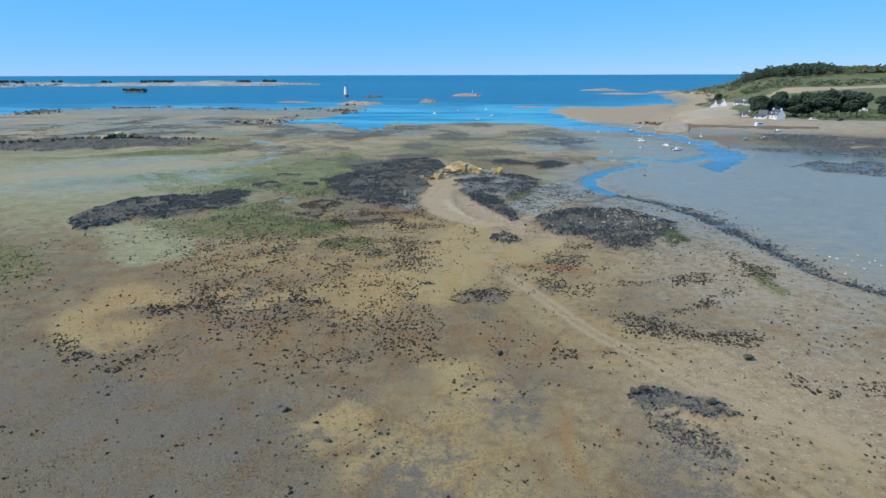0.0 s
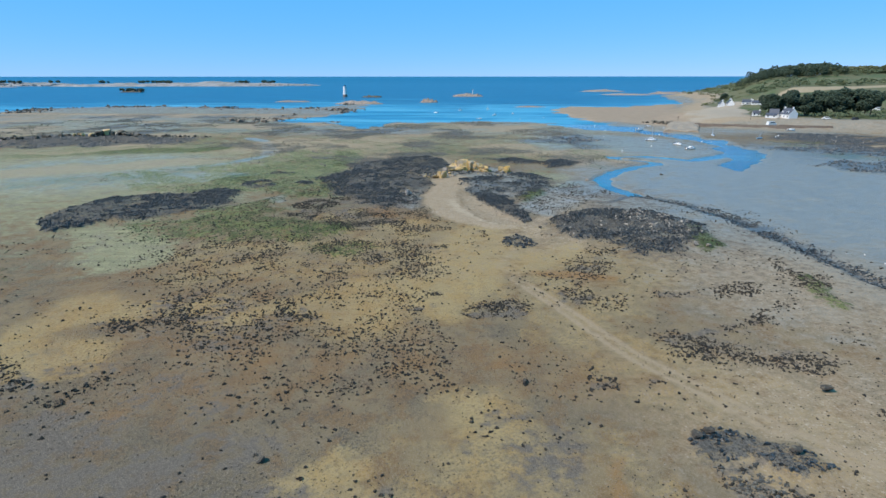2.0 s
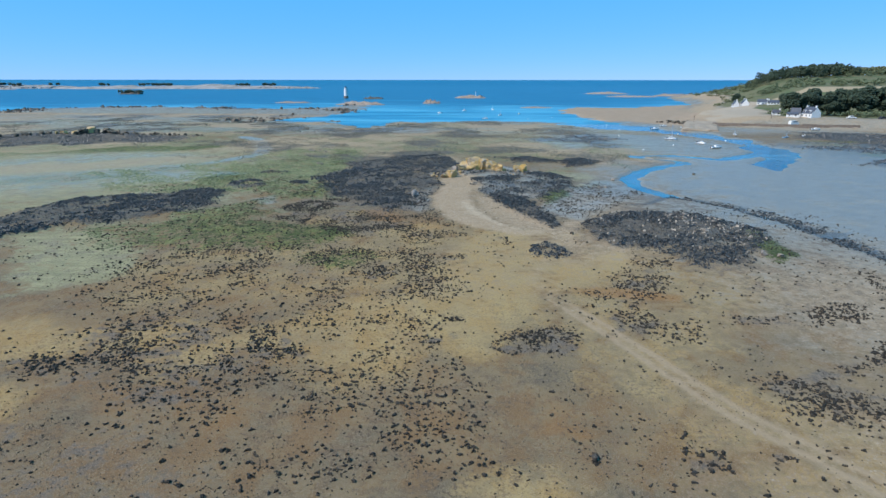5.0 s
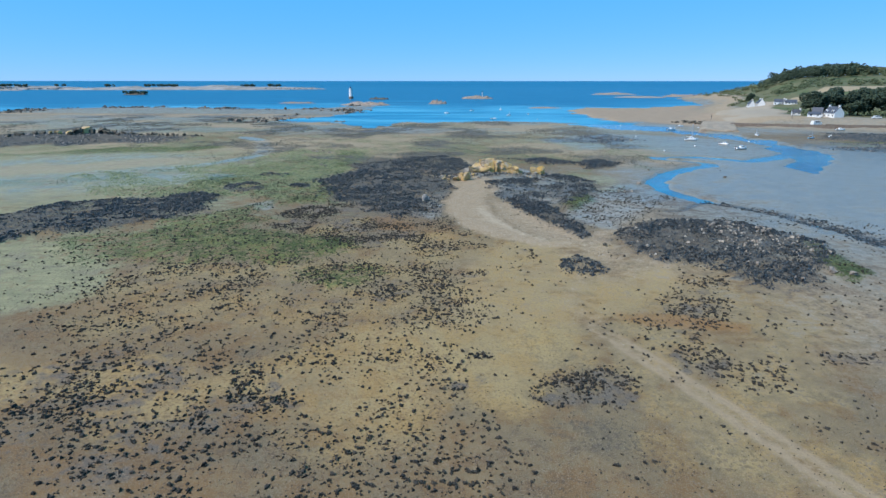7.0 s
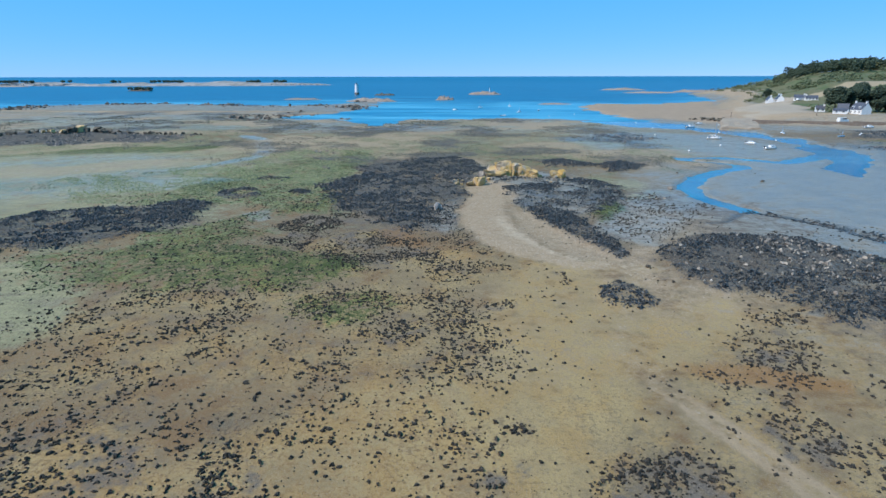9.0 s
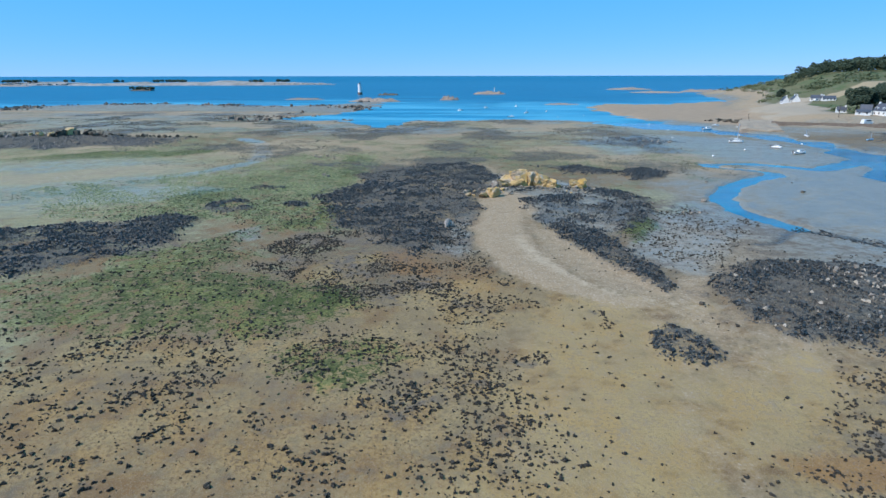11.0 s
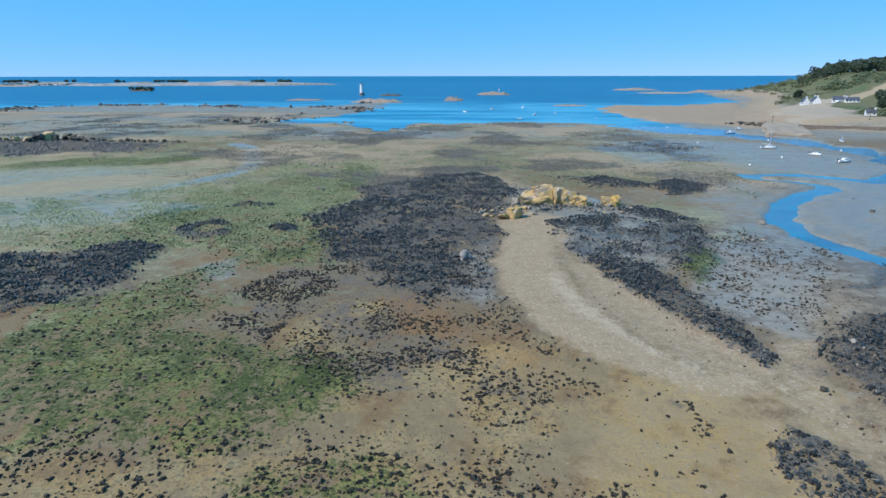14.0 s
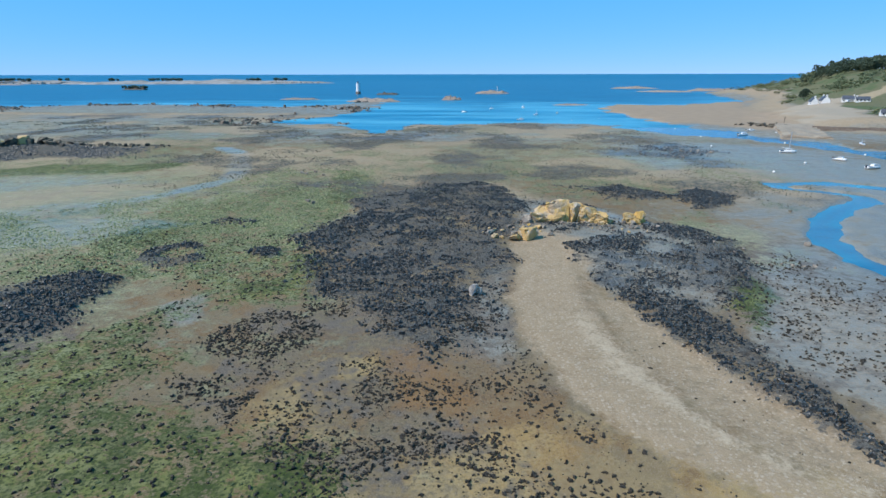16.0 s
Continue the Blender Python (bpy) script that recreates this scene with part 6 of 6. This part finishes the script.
# ---------------------------------------------------------------- boats
def hull_bm(length, beam, depth, transom=0.75):
    bm = bmesh.new()
    rows = []
    for i in range(9):
        s = i / 8
        half = beam / 2 * (transom + (1 - transom) * math.sin(min(1, s * 2) * math.pi / 2)) * (1 - max(0, (s - 0.45) / 0.55) ** 2.2)
        sheer = depth * (1 + 0.28 * s * s)
        x = (s - 0.5) * length
        rows.append([bm.verts.new((x, k * half * w, z)) for k, w, z in ((-1, 1, sheer), (-1, 0.9, depth * 0.5), (-1, 0.5, depth * 0.12), (0, 0, 0.1 * s * s), (1, 0.5, depth * 0.12), (1, 0.9, depth * 0.5), (1, 1, sheer))])
    for a, b in zip(rows, rows[1:]):
        for k in range(6):
            bm.faces.new((a[k], a[k + 1], b[k + 1], b[k]))
        bm.faces.new((a[0], b[0], b[6], a[6]))
    bm.faces.new(rows[0])
    bmesh.ops.remove_doubles(bm, verts=list(bm.verts), dist=0.01)
    bmesh.ops.recalc_face_normals(bm, faces=list(bm.faces))
    return bm


def boat(at, turn, length, label, mast=0.0, cabin=True, material=None, tilt=0.0):
    z = max(height(*at) - 0.05, WATER - 0.2)
    ob = new("boat")
    ob.matrix_world = pose(*at, z, tilt, 0, turn)
    tagged(ob, label, "boat", "moored boats")
    beam, depth = length * 0.36, length * 0.17
    h = part("hull", hull_bm(length, beam, depth), material or M_HULL, ob, flat=False)
    bm = bmesh.new()
    box(bm, -length * 0.46, length * 0.3, -beam * 0.5, beam * 0.5, depth * 0.93, depth * 1.02, 0.02)
    for v in bm.verts:
        if v.co.x > 0:
            v.co.y *= 0.7
    part("rubbing_strake", bm, M_DARKTRIM, ob)
    if cabin:
        bm = bmesh.new()
        box(bm, -length * 0.12, length * 0.24, -beam * 0.33, beam * 0.33, depth * 0.95, depth * 1.7, 0.08)
        c = part("cabin", bm, M_HULL, ob)
        bm = bmesh.new()
        box(bm, -length * 0.08, length * 0.2, -beam * 0.345, beam * 0.345, depth * 1.3, depth * 1.52)
        part("window", bm, M_GLASS, c)
    if mast:
        bm = bmesh.new()
        tube(bm, (length * 0.08, 0, depth), (length * 0.06, 0, depth + mast), 0.20, 0.15, 8)
        part("mast", bm, M_ALU, ob)
        bm = bmesh.new()
        tube(bm, (length * 0.06, 0, depth + 1.0), (-length * 0.4, 0, depth + 1.1), 0.10, 0.08, 8)
        part("boom", bm, M_HULL, ob)
    else:
        bm = bmesh.new()
        box(bm, -length * 0.56, -length * 0.48, -0.18, 0.18, depth * 0.4, depth * 1.45, 0.05)
        part("outboard_motor", bm, M_DARKTRIM, ob)
    return ob


boat((122.3, 351), -20, 6.2, "white sailing boat with a bare mast aground on mud", 7.5, True)
boat((129.5, 329), -60, 5.0, "white motor boat aground beside the channel")
boat((128, 309), 15, 6.0, "white cabin cruiser aground at the channel's edge")
boat((142, 430), 10, 6.0, "white motor boat afloat in the channel")
boat((154, 446), 5, 5.0, "small white boat afloat near the jetty")
boat((172.4, 380), 80, 4.6, "white boat with a short mast afloat in the pool", 3.0, False)
boat((193, 362), 20, 4.4, "light blue dinghy aground on the mud", 2.6, False, M_BLUEHULL)
boat((241, 411), 0, 6.0, "white motor boat laid up on the upper shore")
for i, (bx, by) in enumerate([(33, 545), (52, 600), (73, 621), (54, 716), (-8, 640), (20, 690)]):
    boat((bx, by), 40 * i, 5.2, "white boat moored in the shallows", 4.0 if i % 2 else 0, True)


def buoy(at, label, material):
    ob = new("mooring_buoy")
    ob.matrix_world = pose(*at, max(height(*at), WATER))
    tagged(ob, label, "buoy", "mooring buoys")
    bm = bmesh.new()
    bmesh.ops.create_icosphere(bm, subdivisions=2, radius=0.42, matrix=Matrix.Translation((0, 0, 0.25)))
    part("float", bm, material, ob, flat=False)
    bm = bmesh.new()
    tube(bm, (0, 0, 0.55), (0, 0, 0.95), 0.05, 0.05, 6)
    part("ring", bm, M_DARKTRIM, ob)
    return ob


for bx, by in [(113, 415), (90, 301), (112, 321), (140, 385), (150, 345), (100, 372), (160, 430), (120, 470), (205, 366), (210, 372), (95, 560), (70, 540)]:
    buoy((bx, by), "round white mooring buoy", M_HULL)


# ---------------------------------------------------------------- parked vehicles and poles
def vehicle(at, turn, length, wide, tall, paint_, label, van):
    ob = thing("van" if van else "car", (*at, height(*at)), label, "vehicle", "parked vehicles", turn)
    L, W = length / 2, wide / 2
    bm = box(bmesh.new(), -L, L, -W, W, 0.35, tall * (0.55 if not van else 0.6), 0.12)
    body = part("body", bm, paint_, ob)
    bm = box(bmesh.new(), -L * (0.95 if van else 0.6), L * 0.55, -W * 0.92, W * 0.92, tall * 0.5, tall, 0.15)
    part("roof", bm, paint_, body)
    bm = box(bmesh.new(), -L * 0.5, L * 0.5, -W * 0.94, W * 0.94, tall * 0.62, tall * 0.88)
    part("window", bm, M_GLASS, body, "dark side windows")
    bm = box(bmesh.new(), L * 0.52, L * 0.57, -W * 0.8, W * 0.8, tall * 0.6, tall * 0.9)
    part("windscreen", bm, M_GLASS, body)
    for sx in (-0.62, 0.62):
        for sy in (-1, 1):
            wheel = part("wheel", tube(bmesh.new(), (L * sx, sy * W * 0.8, 0.38), (L * sx, sy * W * 1.02, 0.38), 0.38, 0.38, 14), M_BLACKPAINT, ob)
            part("rim", tube(bmesh.new(), (L * sx, sy * W * 1.0, 0.38), (L * sx, sy * W * 1.04, 0.38), 0.22, 0.22, 10), M_ALU, wheel)
    return ob


vehicle((240, 434), 15, 7.0, 2.6, 2.9, M_HULL, "white van parked beside the shore cottage", True)
vehicle((281, 436), -10, 5.6, 2.2, 1.9, M_HULL, "white car parked above the beach", False)
vehicle((298, 430), 20, 5.6, 2.2, 1.9, M_DARKTRIM, "dark car parked under the cypresses", False)
vehicle((301, 588), 10, 5.6, 2.2, 1.9, M_HULL, "white car parked by the bungalows", False)
for (qx, qy), tall in (((234, 452), 8.0), ((268, 470), 8.5), ((186, 470), 5.0)):
    pole = thing("utility_pole", (qx, qy, height(qx, qy)), "slim grey wooden pole near the shore", "pole", "poles")
    part("post", tube(bmesh.new(), (0, 0, -0.5), (0, 0, tall), 0.17, 0.12, 8), M_BARK, pole)
    part("crossarm", box(bmesh.new(), -0.7, 0.7, -0.07, 0.07, tall - 0.6, tall - 0.45), M_BARK, pole)


# ---------------------------------------------------------------- sea marks, reefs and islands
tower = thing("beacon_tower", (-199, 1200, WATER - 0.5), "white stone beacon tower with dark base in the sea", "beacon")
bm = bmesh.new()
tube(bm, (0, 0, -2), (0, 0, 5), 5.0, 4.4, 24)
part("base", bm, M_STONEWALL, tower, "dark tide-stained stone base")
bm = bmesh.new()
tube(bm, (0, 0, 5), (0, 0, 20), 4.2, 3.3, 24)
part("shaft", bm, M_WHITE, tower)
bm = bmesh.new()
tube(bm, (0, 0, 20), (0, 0, 21), 3.7, 3.7, 24)
part("cornice", bm, M_WHITE, tower)
bm = bmesh.new()
tube(bm, (0, 0, 21), (0, 0, 23.5), 1.2, 0.9, 12)
part("lantern", bm, M_BLACKPAINT, tower)


def island(name, at, rx, ry, tall, material, label, seed, rough=0.5):
    """A low rocky mound on its own base, uneven in outline and top."""
    nu, nv = 30, 72
    u, v = np.meshgrid(np.linspace(0, 1, nu), np.arange(nv) * math.tau / nv, indexing='ij')
    edge = 0.75 + 0.5 * fbm(np.cos(v) * 2 + seed, np.sin(v) * 2 + seed, 1.0, seed, 3)
    x, y = rx * u * edge * np.cos(v), ry * u * edge * np.sin(v)
    crag = fbm(x + seed * 31, y, max(3.0, rx * 0.22), seed, 4)
    z = tall * (1 - u ** 2) * (1 - rough + 2 * rough * crag) + tall * 0.5 * rough * np.maximum(0, crag - 0.55) * 4 * (u < 0.9) - 1.5 * u ** 6
    verts = np.stack([x, y, z], 2).reshape(-1, 3)
    i = (np.arange(nu - 1)[:, None] * nv + np.arange(nv)[None]).ravel()
    j = (np.arange(nu - 1)[:, None] * nv + (np.arange(nv)[None] + 1) % nv).ravel()
    ob = new(name, array_mesh(name, verts, np.stack([i, i + nv, j + nv, j], 1), material, flat=True))
    ob.matrix_world = pose(*at, WATER)
    return tagged(ob, label, "island" if rx > 60 else "reef")


island("rock_islet", (52, 1216), 34, 14, 5, M_REEF, "low rocky islet carrying a beacon pole", 3)
pole = thing("beacon_pole", (62, 1216, WATER + 3.5), "slender white beacon pole on a rocky islet", "beacon")
bm = bmesh.new()
tube(bm, (0, 0, -2), (0, 0, 9.5), 0.7, 0.6, 8)
part("pole", bm, M_WHITE, pole)
bm = bmesh.new()
tube(bm, (0, 0, 9.5), (0, 0, 11), 0.2, 1.0, 8)
part("topmark", bm, M_BLACKPAINT, pole)
island("rock_reef", (-22, 922), 15, 10, 4.5, M_REEF, "reddish rock reef in shallow water", 5)
island("rock_reef", (-139, 1162), 22, 8, 3.5, M_DARKROCK, "dark rocks awash off the point", 6)
island("rock_reef", (114, 770), 26, 10, 1.3, M_REEF, "low brown reef near the beach", 7)
island("rock_reef", (450, 1650), 70, 26, 4, M_REEF, "long low reef off the headland", 8)
island("rock_reef", (545, 1400), 60, 30, 5, M_REEF, "rocky shelf at the foot of the headland", 9)
island("rock_reef", (420, 1330), 70, 40, 2.5, M_REEF, "flat rocks off the headland beach", 10)
island("rock_reef", (-125, 868), 40, 22, 4, M_REEF, "rocky knoll at the end of the point", 11)
island("rock_reef", (-240, 940), 36, 9, 2, M_REEF, "low reef beside the point", 12)
islet = island("dark_islet", (-838, 1590), 36, 12, 5, M_DARKROCK, "dark islet topped with rough bushes", 13, 0.6)
for i, (ix, iy, rx, ry, tall) in enumerate([(-2050, 2900, 320, 120, 13), (-1500, 2750, 330, 110, 12), (-1050, 2800, 290, 110, 14), (-780, 3000, 160, 90, 10), (-1950, 2480, 160, 40, 6), (-1300, 3300, 560, 100, 14)]):
    island("sandy_island", (ix, iy), rx, ry, tall, M_SANDISLE if i != 4 else M_REEF, "low sandy island with rocks and pines", 20 + i, 0.55)
for i, (ix, iy, wide) in enumerate([(-2120, 2850, 80), (-1640, 2850, 24), (-1390, 2850, 80), (-967, 2850, 30), (-838, 2850, 30), (-1877, 2850, 16)]):
    v, t = [], []
    n = 0
    gg = np.random.default_rng(70 + i)
    for k in range(int(wide / 2.6)):
        cv, ct = crown_mesh("c", 900 + k % 12, 24, 6.5, 5.5, 6, M_PINE, 2.4)
        v.append(cv + np.array([ix + gg.uniform(-wide, wide), iy + gg.uniform(-12, 12), 12 + gg.uniform(0, 3)]))
        t.append(ct + n)
        n += len(cv)
    gs = np.random.default_rng(170 + i)
    m = 130
    rx_, ry_ = ix + gs.normal(0, 75, m), iy - 30 + gs.normal(0, 30, m)
    sz = 1.5 + 4.5 * gs.random(m) ** 2
    # rocks share the island's grey: distance haze put into their colour
    tagged(lumps("island_rocks", rx_, ry_, np.full(m, 2.0), sz, sz * (0.8 + 0.8 * gs.random(m)), M_SANDISLE, 0.4, 5, 180 + i), "brown rocks strewn over a low sandy island", "rocks", "", "stuff")
    tagged(new("island_pines", array_mesh("island_pines", np.concatenate(v), np.concatenate(t), M_PINE, flat=True)), "dark clump of pines on a low island", "trees", "", "stuff")
v, t, n = [], [], 0
gg = np.random.default_rng(90)
for k in range(22):
    cv, ct = crown_mesh("c", 950 + k, 14, 3.2, 3.0, 2.5, M_PINE, 1.8)
    v.append(cv + np.array([-838 + gg.uniform(-30, 30), 1590 + gg.uniform(-6, 6), 2.5 + gg.uniform(0, 2)]))
    t.append(ct + n)
    n += len(cv)
tagged(new("islet_bushes", array_mesh("islet_bushes", np.concatenate(v), np.concatenate(t), M_PINE, flat=True)), "dark wind-shaped bushes on an islet", "bushes", "", "stuff")


# ---------------------------------------------------------------- the plan's unit
# everything above is laid out in plan units; PLAN metres go to one of them
for ob in list(scene.objects):
    if ob.parent is None and ob.type in ('MESH', 'EMPTY'):
        ob.matrix_basis = Matrix.Scale(PLAN, 4) @ ob.matrix_basis
